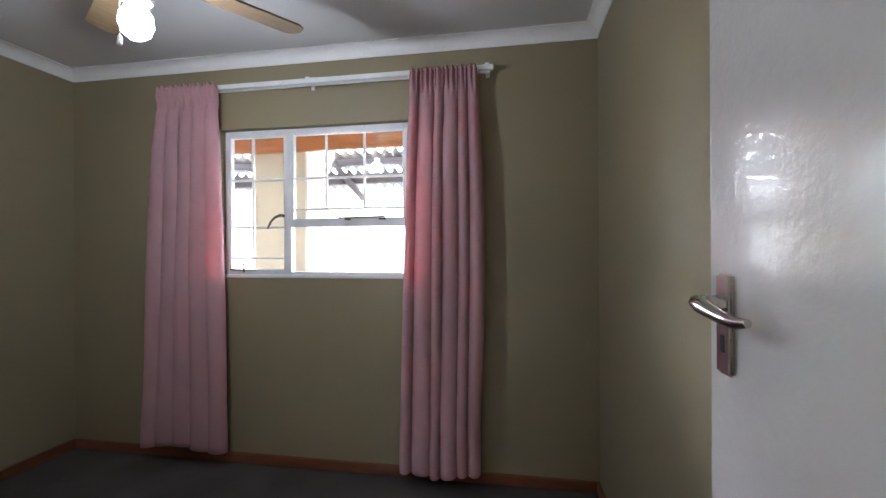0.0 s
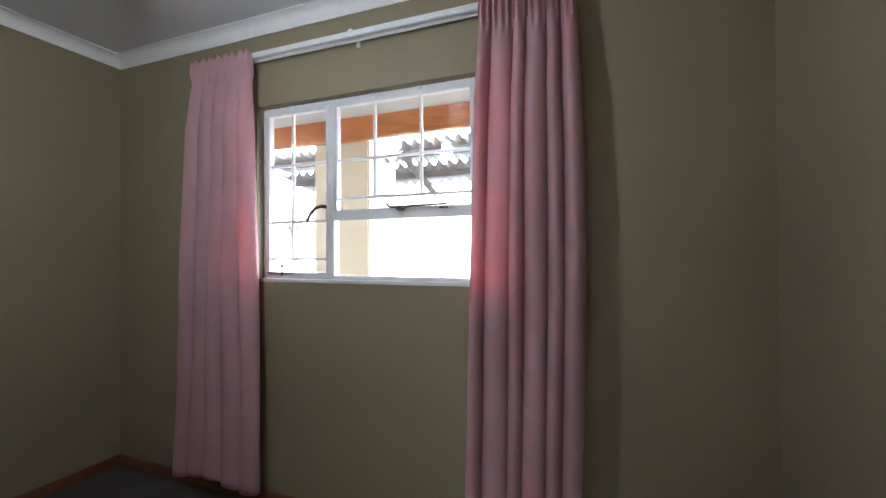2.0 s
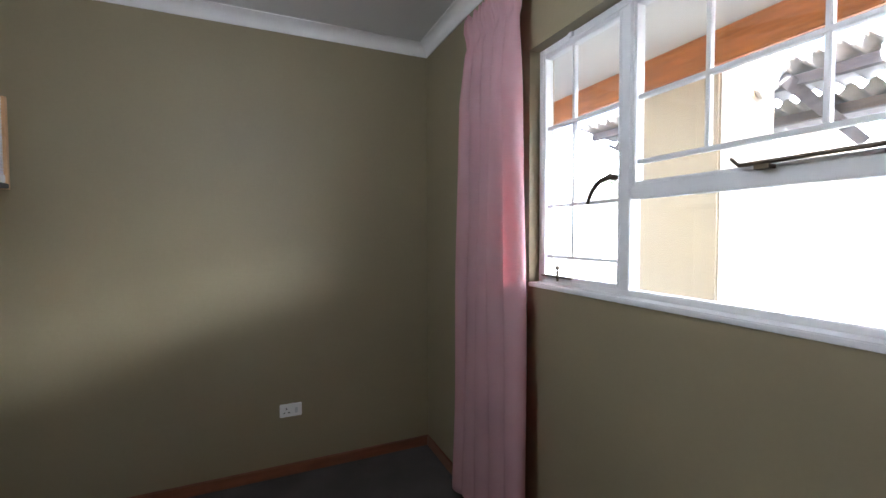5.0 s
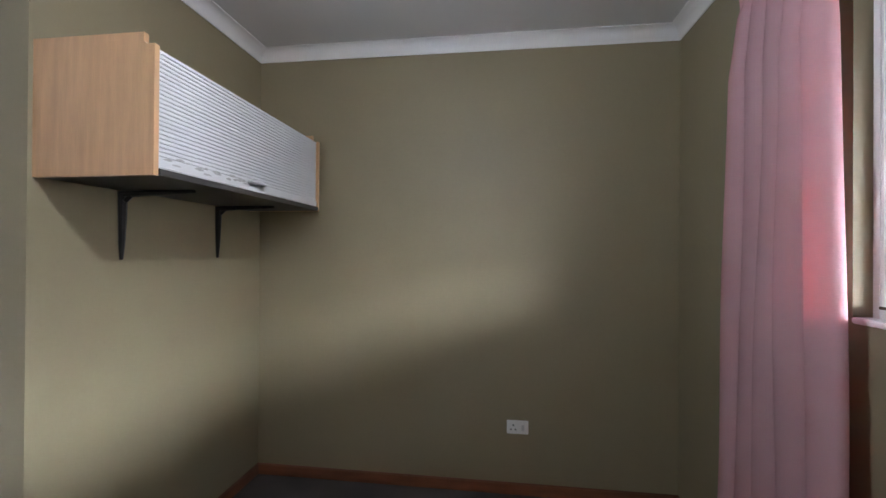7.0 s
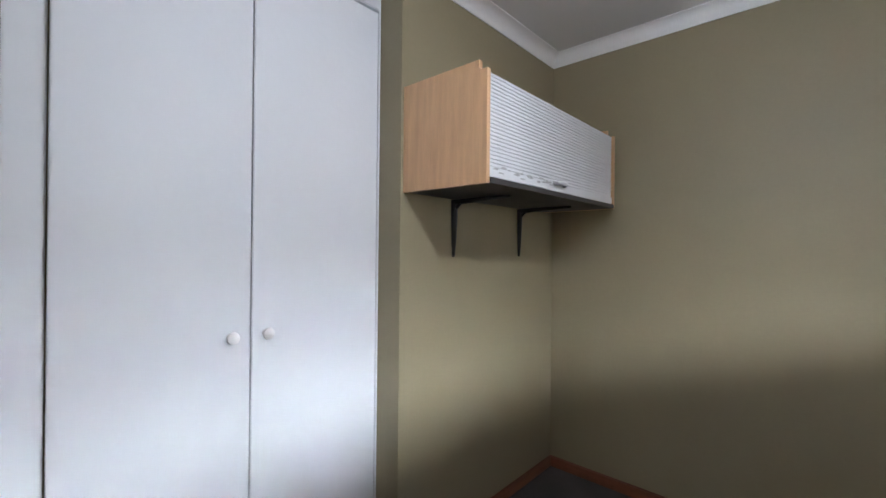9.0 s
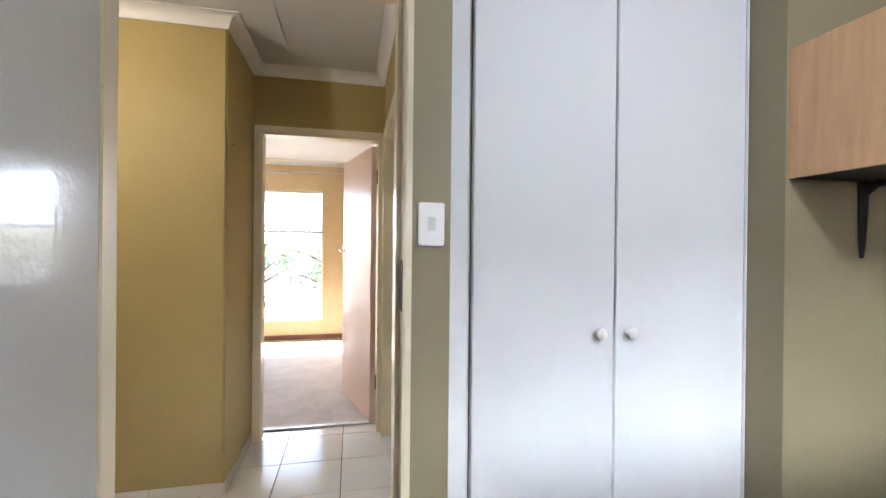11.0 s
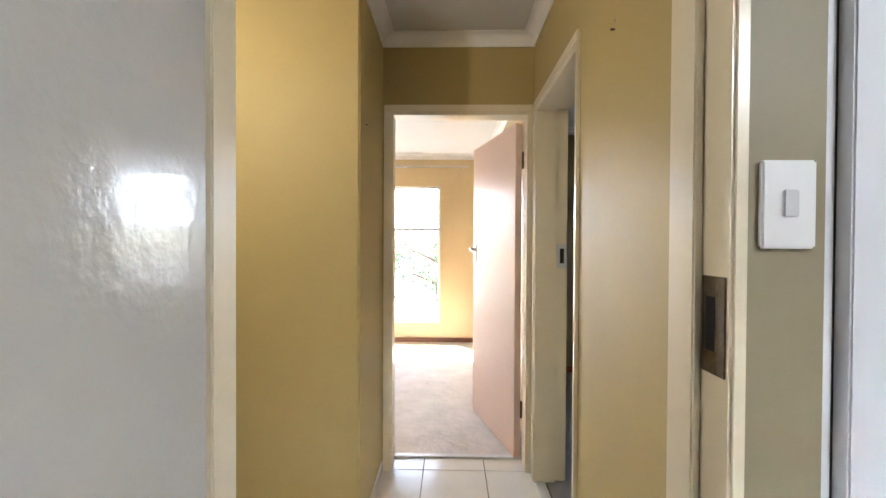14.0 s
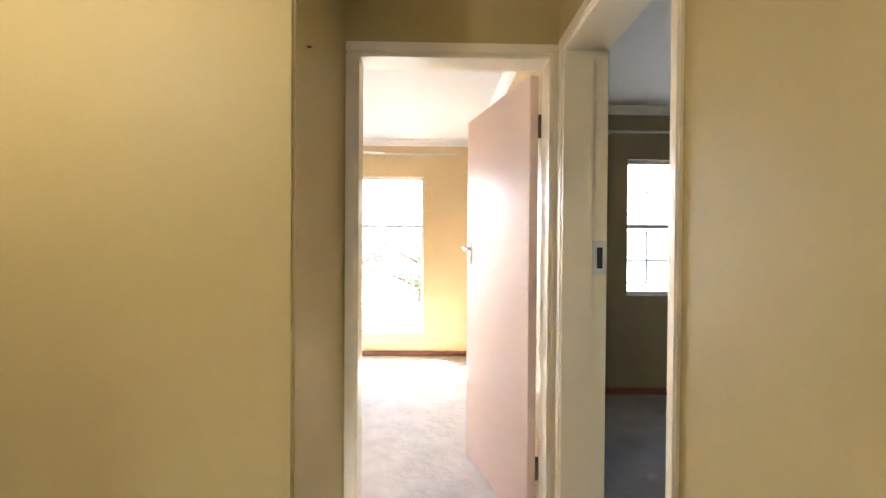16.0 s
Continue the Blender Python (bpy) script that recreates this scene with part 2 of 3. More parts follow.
solid("wall_door", boxes([
    (2.318, 2.44, -2.50, DOOR_Y, 0, CEIL), (3.25, RIGHT, -2.50, DOOR_Y, 0, CEIL), (2.44, 3.25, -2.50, DOOR_Y, 2.07, CEIL),
    (1.235, 2.318, -2.50, CUP_Y + 0.02, 2.36, CEIL)]), KHAKI, "khaki painted plaster wall around the bedroom door", "wall")


def cornice_run(bm, a, b, side, top, drop=0.064, out=0.066, m0=1, m1=1):
    """A coved cornice between two wall points; side is the way into the room. m0, m1: mitre at the ends (1 inner, -1 outer, 0 square)."""
    a, b, side = Vector((*a, 0)), Vector((*b, 0)), Vector((*side, 0))
    along = (b - a).normalized()
    prof = [(0, -drop), (0.006, -drop)]
    for i in range(7):
        t = i / 6 * math.pi / 2
        prof.append((0.008 + (out - 0.016) * (1 - math.cos(t)), -drop + 0.004 + (drop - 0.010) * math.sin(t)))
    prof += [(out, -0.006), (out, -0.0005), (0, -0.0005)]
    rows = []
    for p, s, m in ((a, 1, m0), (b, -1, m1)):
        rows.append([bm.verts.new(p + side * d + along * s * d * m + Vector((0, 0, top + h))) for d, h in prof])
    n = len(prof)
    for i in range(n):
        bm.faces.new((rows[0][i], rows[0][(i + 1) % n], rows[1][(i + 1) % n], rows[1][i]))
    bm.faces.new(rows[0])
    bm.faces.new(rows[1][::-1])


def cornice(name, runs, top):
    bm = bmesh.new()
    for r in runs:
        cornice_run(bm, *r[:3], top, m0=r[3], m1=r[4])
    solid(name, bm, CORNICE, "white coved plaster cornice under the ceiling", "cornice", smooth=True)


cornice("trim_bedroom", [
    ((0, 0), (RIGHT, 0), (0, -1), 1, 1), ((0, SHELF_Y), (0, 0), (1, 0), 1, 1), ((0, SHELF_Y), (1.235, SHELF_Y), (0, 1), 1, -1),
    ((1.235, DOOR_Y - 0.02), (1.235, SHELF_Y), (1, 0), 1, -1), ((1.235, DOOR_Y - 0.02), (RIGHT, DOOR_Y - 0.02), (0, 1), 1, 1), ((RIGHT, DOOR_Y), (RIGHT, 0), (-1, 0), 1, 1)], CEIL)


def skirting(name, rows, mat=SKIRT, label="red-brown stained wooden skirting board"):
    for r in rows:
        solid(name, boxes([(*r, 0.0, 0.062)], bevel=0.004), mat, label, "skirting", smooth=True)


skirting("baseboard", [(0.016, RIGHT - 0.016, -0.016, 0.0), (0.0, 0.016, SHELF_Y, 0.0), (0.016, 1.235, SHELF_Y, SHELF_Y + 0.016), (RIGHT - 0.016, RIGHT, DOOR_Y, -0.0)])

# ---- structure: hall and the rooms beyond ----
END_Y, BLK_Y, BLK_X, HX = -4.19, -3.595, 3.229, 2.378
R2_Y, R3_Y = -7.35, -6.1
solid("floor_hall", boxes([(2.25, 6.1, END_Y - 0.16, -2.50, -0.12, -0.006)]), GROUT, "dark grout bed under the hall tiles", "floor")
solid("ceiling_hall", boxes([(2.22, 6.1, END_Y - 0.15, -2.5, CEIL, CEIL + 0.1), (2.975, 2.995, -4.12, -2.62, CEIL - 0.005, CEIL)]), CEILING, "white boarded hall ceiling with a cover strip", "ceiling")
solid("wall_hall_door_side", boxes([
    (2.25, 2.44, -2.522, -2.50, 0, CEIL), (3.25, 6.0, -2.522, -2.50, 0, CEIL), (2.44, 3.25, -2.522, -2.50, 2.07, CEIL)]), OCHRE, "ochre painted hall wall around the bedroom door", "wall")
solid("wall_hall_right", boxes([
    (2.31, HX, -3.36, -2.522, 0, CEIL), (2.31, HX, END_Y - 0.08, -4.12, 0, CEIL), (2.31, HX, -4.12, -3.36, 2.06, CEIL)]), OCHRE, "ochre painted hall wall with a second bedroom doorway", "wall")
solid("wall_room_three_inner", boxes([
    (2.22, 2.31, -3.36, -2.522, 0, CEIL), (2.22, 2.31, R3_Y, -4.12, 0, CEIL), (2.22, 2.31, -4.12, -3.36, 2.06, CEIL)]), KHAKI, "khaki painted wall of the next bedroom", "wall")
solid("wall_hall_block", boxes([(BLK_X, 6.0, END_Y - 0.08, BLK_Y, 0, CEIL)], bevel=0.008), OCHRE, "ochre painted projecting hall wall with a rounded corner", "wall")
solid("wall_hall_end", boxes([(2.31, HX, END_Y - 0.08, END_Y, 2.06, CEIL), (HX, BLK_X, END_Y - 0.08, END_Y, 2.06, CEIL), (3.215, BLK_X, END_Y - 0.08, END_Y, 0, 2.06)]), OCHRE, "ochre painted hall end wall over the doorway", "wall")
solid("wall_hall_far", boxes([(6.0, 6.1, END_Y, -2.5, 0, CEIL)]), OCHRE, "ochre painted wall at the far end of the hall", "wall")
cornice("trim_hall", [
    ((HX, -2.522), (HX, END_Y), (1, 0), 1, 1), ((HX, END_Y), (BLK_X, END_Y), (0, 1), 1, 1), ((BLK_X, END_Y), (BLK_X, BLK_Y), (-1, 0), 1, -1),
    ((BLK_X, BLK_Y), (6.0, BLK_Y), (0, 1), -1, 1), ((HX, -2.522), (6.0, -2.522), (0, -1), 1, 1)], CEIL)

# bedroom beyond the end door
solid("floor_room_two", boxes([(2.31, 5.7, R2_Y - 0.2, END_Y - 0.16, -0.12, 0.004)]), CARPET_LIGHT, "rumpled beige-grey carpet of the far bedroom", "floor")
solid("ceiling_room_two", boxes([(2.22, 5.7, R2_Y - 0.2, END_Y - 0.15, CEIL, CEIL + 0.1)]), CEILING, "white boarded far bedroom ceiling", "ceiling")
W2 = (2.985, 4.75, 0.262, 2.055)
solid("wall_room_two_window", boxes([
    (2.2, W2[0], R2_Y - 0.2, R2_Y, 0, CEIL), (W2[1], 5.7, R2_Y - 0.2, R2_Y, 0, CEIL), (W2[0], W2[1], R2_Y - 0.2, R2_Y, 0, W2[2]), (W2[0], W2[1], R2_Y - 0.2, R2_Y, W2[3], CEIL)]),
    CREAM_WALL, "cream-ochre painted wall around the tall far window", "wall")
solid("wall_room_two_side", boxes([(2.31, 2.34, R2_Y, END_Y - 0.08, 0, CEIL), (5.6, 5.7, R2_Y, END_Y - 0.08, 0, CEIL), (3.25, 5.6, END_Y - 0.15, END_Y - 0.08, 0, CEIL), (2.34, 3.25, END_Y - 0.15, END_Y - 0.08, 2.06, CEIL)]),
    CREAM_WALL, "cream-ochre painted side walls of the far bedroom", "wall")
cornice("trim_room_two", [((2.34, R2_Y), (5.6, R2_Y), (0, 1), 1, 1), ((2.34, END_Y - 0.15), (2.34, R2_Y), (1, 0), 1, 1)], CEIL)
skirting("baseboard", [(2.36, 5.6, R2_Y, R2_Y + 0.016)])

# bedroom beyond the side door
solid("floor_room_three", boxes([(-0.9, 2.31, R3_Y - 0.2, -3.05, -0.12, 0.002)]), CARPET_GREY, "stained worn grey carpet of the next bedroom", "floor")
solid("ceiling_room_three", boxes([(-0.9, 2.31, R3_Y - 0.2, -2.5, CEIL, CEIL + 0.1)]), CEILING, "white boarded ceiling of the next bedroom", "ceiling")
W3 = (-0.7, 1.206, 0.855, 2.024)
solid("wall_room_three_window", boxes([
    (-0.9, W3[0], R3_Y - 0.2, R3_Y, 0, CEIL), (W3[1], 2.31, R3_Y - 0.2, R3_Y, 0, CEIL), (W3[0], W3[1], R3_Y - 0.2, R3_Y, 0, W3[2]), (W3[0], W3[1], R3_Y - 0.2, R3_Y, W3[3], CEIL)]),
    KHAKI, "khaki painted wall around the small steel window", "wall")
solid("wall_room_three_back", boxes([(-1.0, -0.9, R3_Y - 0.2, -2.46, 0, CEIL), (-0.9, 2.22, -3.05, -2.98, 0, CEIL)]), KHAKI, "khaki painted walls of the next bedroom", "wall")
cornice("trim_room_three", [((-0.9, R3_Y), (2.22, R3_Y), (0, 1), 1, 1)], CEIL)
skirting("baseboard", [(-0.9, 2.22, R3_Y, R3_Y + 0.016)])

# ---- outdoors ----
solid("ground", boxes([(-60, 60, -60, 60, -0.45, -0.125)]), PAVING, "pale sunlit concrete yard round the house", "ground")
solid("roof_over_house", boxes([(-1.0, 6.2, -7.6, 0.22, CEIL + 0.1, CEIL + 0.16)]), SOFFIT, "flat board closing the roof space", "roof")


# ---- doors and frames ----
def door_frame(name, label, rows, stops):
    """Steel frame: two jambs, a head and the rebate stops."""
    f = thing(name, label, "door frame", kind="structure")
    for n, r in zip(("jamb", "jamb", "head"), rows):
        part(n, boxes([r], bevel=0.005), CREAM, f, smooth=True)
    for r in stops:
        part("rebate_stop", boxes([r], bevel=0.003), CREAM, f, smooth=True)
    return f


f1 = door_frame("door_frame_1", "glossy cream steel frame of the bedroom door", [
    (2.429, 2.453, -2.534, -2.388, 0, 2.05), (3.238, 3.262, -2.534, -2.388, 0, 2.05), (2.429, 3.262, -2.535, -2.387, 2.05, 2.09)],
    [(2.453, 2.468, -2.530, -2.455, 0, 2.05), (3.213, 3.238, -2.530, -2.455, 0, 2.05), (2.468, 3.213, -2.530, -2.455, 2.034, 2.05)])
sp = part("strike_plate", boxes([(2.4525, 2.456, -2.452, -2.398, 1.108, 1.252)], bevel=0.001), BRONZE, f1, "tarnished metal strike plate")
part("latch_hole", boxes([(2.4555, 2.4568, -2.440, -2.420, 1.142, 1.222)]), HOLE, f1, "dark latch slot")
f2 = door_frame("door_frame_2", "glossy cream steel frame of the end doorway", [
    (2.360, 2.402, END_Y - 0.16, END_Y + 0.012, 0, 2.038), (3.182, 3.222, END_Y - 0.16, END_Y + 0.012, 0, 2.038), (2.360, 3.222, END_Y - 0.161, END_Y + 0.013, 2.038, 2.08)],
    [(2.402, 2.414, END_Y - 0.10, END_Y + 0.006, 0, 2.038), (3.17, 3.182, END_Y - 0.10, END_Y + 0.006, 0, 2.038), (2.414, 3.17, END_Y - 0.10, END_Y + 0.006, 2.024, 2.038)])
f3 = door_frame("door_frame_3", "glossy cream steel frame of the side doorway", [
    (2.208, 2.390, -3.362, -3.335, 0, 2.03), (2.208, 2.390, -4.148, -4.105, 0, 2.03), (2.207, 2.391, -4.148, -3.335, 2.03, 2.078)],
    [(2.27, 2.386, -3.372, -3.362, 0, 2.03), (2.27, 2.386, -4.105, -4.091, 0, 2.03), (2.27, 2.386, -4.091, -3.372, 2.016, 2.03)])
k3 = part("strike_plate", boxes([(2.212, 2.268, -4.105, -4.100, 1.17, 1.30)], bevel=0.001), GREY_PLASTIC, f3, "grey metal strike plate")
part("latch_hole", boxes([(2.228, 2.25, -4.1005, -4.099, 1.195, 1.275)]), HOLE, f3, "dark latch slot")
solid("door_threshold", boxes([(2.404, 3.18, -4.375, -4.335, -0.004, 0.012)], bevel=0.003), GREY_PLASTIC, "thin metal strip between hall tiles and carpet", "threshold")
solid("door_threshold", boxes([(2.469, 3.212, -2.54, -2.495, -0.004, 0.010)], bevel=0.003), GREY_PLASTIC, "thin metal strip between bedroom carpet and tiles", "threshold")
solid("door_threshold", boxes([(2.33, 2.37, -4.09, -3.373, -0.004, 0.012)], bevel=0.003), GREY_PLASTIC, "thin metal strip under the side doorway", "threshold")


def door_leaf(name, label, mat, width, height, hinge, turn, lever_z, flip=1):
    """A flush leaf that lies along +X from its hinge, its front towards -Y."""
    d = thing(name, label, "door", kind="structure")
    d.matrix_world = pose(hinge[0], hinge[1], 0, 0, 0, turn)
    part("leaf", boxes([(0, width, 0, 0.04, 0.012, height)], bevel=0.002), mat, d)
    for side in (-1, 1):
        y = 0 if side < 0 else 0.04
        hx = width - 0.055
        pl = part("handle_plate", boxes([(hx - 0.021, hx + 0.021, min(y, y + side * 0.009), max(y, y + side * 0.009), lever_z - 0.106, lever_z + 0.045)], bevel=0.004), CHROME, d, "worn chrome lock plate", smooth=True)
        part("keyhole", boxes([(hx - 0.005, hx + 0.005, min(y + side * 0.008, y + side * 0.0096), max(y + side * 0.008, y + side * 0.0096), lever_z - 0.072, lever_z - 0.047)]), HOLE, pl, "dark keyhole")
        bm = bmesh.new()
        tube(bm, (hx, y, lever_z), (hx, y + side * 0.03, lever_z), 0.014, 0.011)
        pts = [(hx + 0.004, y + side * 0.014, lever_z), (hx + 0.008, y + side * 0.030, lever_z + 0.001), (hx + 0.002, y + side * 0.042, lever_z),
               (hx - 0.02, y + side * 0.045, lever_z - 0.003), (hx - 0.06, y + side * 0.042, lever_z - 0.010), (hx - 0.095, y + side * 0.037, lever_z - 0.014), (hx - 0.112, y + side * 0.033, lever_z - 0.011)]
        sweep(bm, pts, [0.010, 0.0115, 0.012, 0.0115, 0.0095, 0.008, 0.006])
        part("lever", bm, CHROME, d, "curved chrome lever handle", smooth=True)
    for hz in (0.25, 1.75):
        bm = tube(bmesh.new(), (-0.004, -0.004, hz), (-0.004, -0.004, hz + 0.1), 0.007)
        part("hinge", bm, BRONZE, d, smooth=True)
    return d


door_leaf("door_1", "open flush white enamelled door with a chrome lever handle", DOOR, 0.808, 2.03, (3.232, -2.402), 91.5, 1.211)
door_leaf("door_2", "open flush pale pink enamelled door of the far bedroom", PINK_DOOR, 0.765, 2.02, (2.418, END_Y - 0.155), -74.0, 1.26)


# ---- built-in cupboard ----
cup = thing("built_in_cupboard", "built-in white painted cupboard with two flush doors", "cupboard")
part("frame_stile", boxes([(2.238, 2.316, -2.52, CUP_Y - 0.026, 0, 2.36)], bevel=0.003), WHITE, cup)
part("frame_stile", boxes([(1.237, 1.247, -2.52, CUP_Y + 0.002, 0, 2.36)], bevel=0.002), WHITE, cup)
part("head_rail", boxes([(1.247, 2.238, -2.52, CUP_Y + 0.012, 2.27, 2.36)], bevel=0.004), WHITE, cup)
part("carcass", boxes([(1.237, 2.316, -2.98, -2.96, 0, 2.36), (1.237, 1.25, -2.96, -2.525, 0, 2.36), (2.303, 2.316, -2.96, -2.525, 0, 2.36), (1.25, 2.303, -2.96, -2.525, 2.33, 2.36)]), DARK, cup)
part("plinth", boxes([(1.247, 2.238, -2.52, CUP_Y - 0.02, 0, 0.07)]), WHITE, cup)
for x0, x1, kx in ((1.757, 2.235, 1.819), (1.2495, 1.752, 1.708)):
    dr = part("door", boxes([(x0, x1, -2.479, CUP_Y, 0.075, 2.266)], bevel=0.003), WHITE, cup, smooth=True)
    bm = lathe(bmesh.new(), [(0.0, 0.0), (0.011, 0.0), (0.009, 0.008), (0.009, 0.012), (0.016, 0.018), (0.0195, 0.024), (0.018, 0.031), (0.010, 0.035), (0.0, 0.036)], (kx, CUP_Y, 1.02), "Y")
    part("knob", bm, PLASTIC, dr, "round white knob", smooth=True)


# ---- hung tambour cabinet ----
cab = thing("wall_cabinet", "beech wall cabinet with a white slatted roll-down front", "cabinet")
CX0, CX1, CB, CT, CF = 0.092, 1.222, 1.522, 1.938, -1.912
for x0, x1 in ((CX1 - 0.018, CX1), (CX0, CX0 + 0.018)):
    bm = boxes([(x0, x1, SHELF_Y, CF, CB, CT)])
    top_front = [e for e in bm.edges if all(v.co.y > CF - 0.01 and v.co.z > CT - 0.01 for v in e.verts)]
    bmesh.ops.bevel(bm, geom=top_front, offset=0.035, segments=5, affect="EDGES")
    part("side_panel", bm, BEECH, cab)
part("bottom_panel", boxes([(CX0 + 0.018, CX1 - 0.018, SHELF_Y, CF + 0.004, CB + 0.002, CB + 0.022)], bevel=0.002), DARK, cab, "dark grey underside panel")
part("top_panel", boxes([(CX0 + 0.018, CX1 - 0.018, SHELF_Y, CF - 0.04, CT - 0.05, CT - 0.034)]), BEECH, cab)
part("back_panel", boxes([(CX0 + 0.018, CX1 - 0.018, SHELF_Y + 0.001, SHELF_Y + 0.008, CB + 0.022, CT - 0.05)]), DARK, cab)
shutter = part("roller_shutter", boxes([(CX0 + 0.018, CX1 - 0.018, CF - 0.022, CF - 0.018, CB + 0.03, CT - 0.035)]), GREY_PLASTIC, cab, "grey shutter backing")
N_SLAT = 24
pitch = (CT - 0.036 - (CB + 0.062)) / N_SLAT
slat_mesh = mesh_of("slat", boxes([(CX0 + 0.019, CX1 - 0.019, CF - 0.019, CF - 0.010, 0.0, pitch - 0.0024)], bevel=0.002), SLAT, True)
for i in range(N_SLAT):
    o = new("slat", slat_mesh)
    o.location.z = CB + 0.062 + i * pitch
    o.parent = shutter
part("bottom_rail", boxes([(CX0 + 0.019, CX1 - 0.019, CF - 0.019, CF - 0.006, CB + 0.024, CB + 0.06)], bevel=0.003), SLAT, cab, "scuffed white bottom rail")
bm = bmesh.new()
hx = 0.702
sweep(bm, [(hx - 0.045, CF - 0.008, CB + 0.058), (hx - 0.04, CF + 0.008, CB + 0.058), (hx - 0.02, CF + 0.016, CB + 0.058), (hx + 0.02, CF + 0.016, CB + 0.058), (hx + 0.04, CF + 0.008, CB + 0.058), (hx + 0.045, CF - 0.008, CB + 0.058)], [0.009] * 6)
part("pull_handle", bm, GREY_PLASTIC, cab, "small grey pull handle", smooth=True)
# peeled paint on the bottom rail
rng = random.Random(4)
bm = bmesh.new()
for i in range(26):
    cx, cz = rng.uniform(0.72, 1.17), CB + 0.055 + rng.gauss(0, 0.006)
    w, h = rng.uniform(0.008, 0.03), rng.uniform(0.002, 0.006)
    ring = [bm.verts.new((cx + w * math.cos(k * math.tau / 7) * rng.uniform(0.6, 1), CF - 0.0045, cz + h * math.sin(k * math.tau / 7) * rng.uniform(0.5, 1))) for k in range(7)]
    bm.faces.new(ring)
tagged(part("peeled_patch", bm, PEELED, cab, "peeled grey patches in the white film"), kind="stuff")
for bx in (0.920, 0.380):
    br = thing("shelf_bracket", "black iron bracket under the wall cabinet", "bracket", "brackets under the cabinet")
    bm = bmesh.new()
    sweep(bm, [(bx, SHELF_Y + 0.006, CB - 0.002), (bx, SHELF_Y + 0.006, CB - 0.10), (bx, SHELF_Y + 0.005, CB - 0.2), (bx, SHELF_Y + 0.004, CB - 0.255)], [0.017, 0.015, 0.011, 0.006], 8)
    part("upright", bm, BLACK, br, smooth=True)
    bm = bmesh.new()
    sweep(bm, [(bx, SHELF_Y + 0.002, CB - 0.012), (bx, SHELF_Y + 0.12, CB - 0.008), (bx, SHELF_Y + 0.30, CB - 0.005)], [0.014, 0.011, 0.006], 8)
    sweep(bm, [(bx, SHELF_Y + 0.01, CB - 0.06), (bx, SHELF_Y + 0.02, CB - 0.035), (bx, SHELF_Y + 0.045, CB - 0.014)], [0.009, 0.010, 0.009], 8)
    part("arm", bm, BLACK, br, smooth=True)


# ---- switch and socket ----
sw = thing("light_switch", "white plastic light switch beside the door", "light switch")
part("plate", boxes([(2.337, 2.412, DOOR_Y, DOOR_Y + 0.010, 1.293, 1.415)], bevel=0.003), PLASTIC, sw, smooth=True)
part("rocker", boxes([(2.363, 2.385, DOOR_Y + 0.009, DOOR_Y + 0.0135, 1.336, 1.374)], bevel=0.002), GREY_PLASTIC, sw, "small rocker", smooth=True)
sk = thing("power_socket", "white plastic wall socket low on the khaki wall", "socket")
part("plate", boxes([(0, 0.010, -0.875, -0.760, 0.325, 0.397)], bevel=0.003), PLASTIC, sk, smooth=True)
part("switch", boxes([(0.009, 0.014, -0.797, -0.782, 0.344, 0.374)], bevel=0.002), GREY_PLASTIC, sk, smooth=True)
for dy, dz in ((0, 0.022), (-0.012, 0), (0.012, 0)):
    part("pin_hole", tube(bmesh.new(), (0.008, -0.840 + dy, 0.350 + dz), (0.0105, -0.840 + dy, 0.350 + dz), 0.0042, seg=10), HOLE, sk)


# ---- bedroom window ----
def pane(parent, x0, x1, y, z0, z1):
    p = part("pane", boxes([(x0, x1, y - 0.0015, y + 0.0015, z0, z1)]), GLASS, parent)
    p.visible_shadow = False


def bars(parent, name, rows, mat=STEEL_WHITE, bevel=0.003):
    for r in rows:
        part(name, boxes([r], bevel=bevel), mat, parent, smooth=True)


win = thing("window_1", "white painted steel window with small panes and top-hung vent", "window", kind="structure")
Y0, Y1 = 0.045, 0.085
M1, M2 = 1.503, 2.250
bars(win, "window_frame", [(WX0, WX0 + 0.026, Y0, Y1, SILL, HEAD), (WX1 - 0.026, WX1, Y0, Y1, SILL, HEAD), (WX0 + 0.026, WX1 - 0.026, Y0, Y1, SILL, SILL + 0.022), (WX0 + 0.026, WX1 - 0.026, Y0, Y1, HEAD - 0.028, HEAD)])
bars(win, "mullion", [(M1 - 0.019, M1 + 0.019, Y0 - 0.006, Y1, SILL + 0.022, HEAD - 0.028), (M2 - 0.016, M2 + 0.016, Y0 - 0.004, Y1, SILL + 0.022, HEAD - 0.028)])
bars(win, "transom", [(M1 + 0.019, M2 - 0.016, Y0 - 0.004, Y1, 1.432, 1.47)])
ZB, ZT = SILL + 0.022, HEAD - 0.028
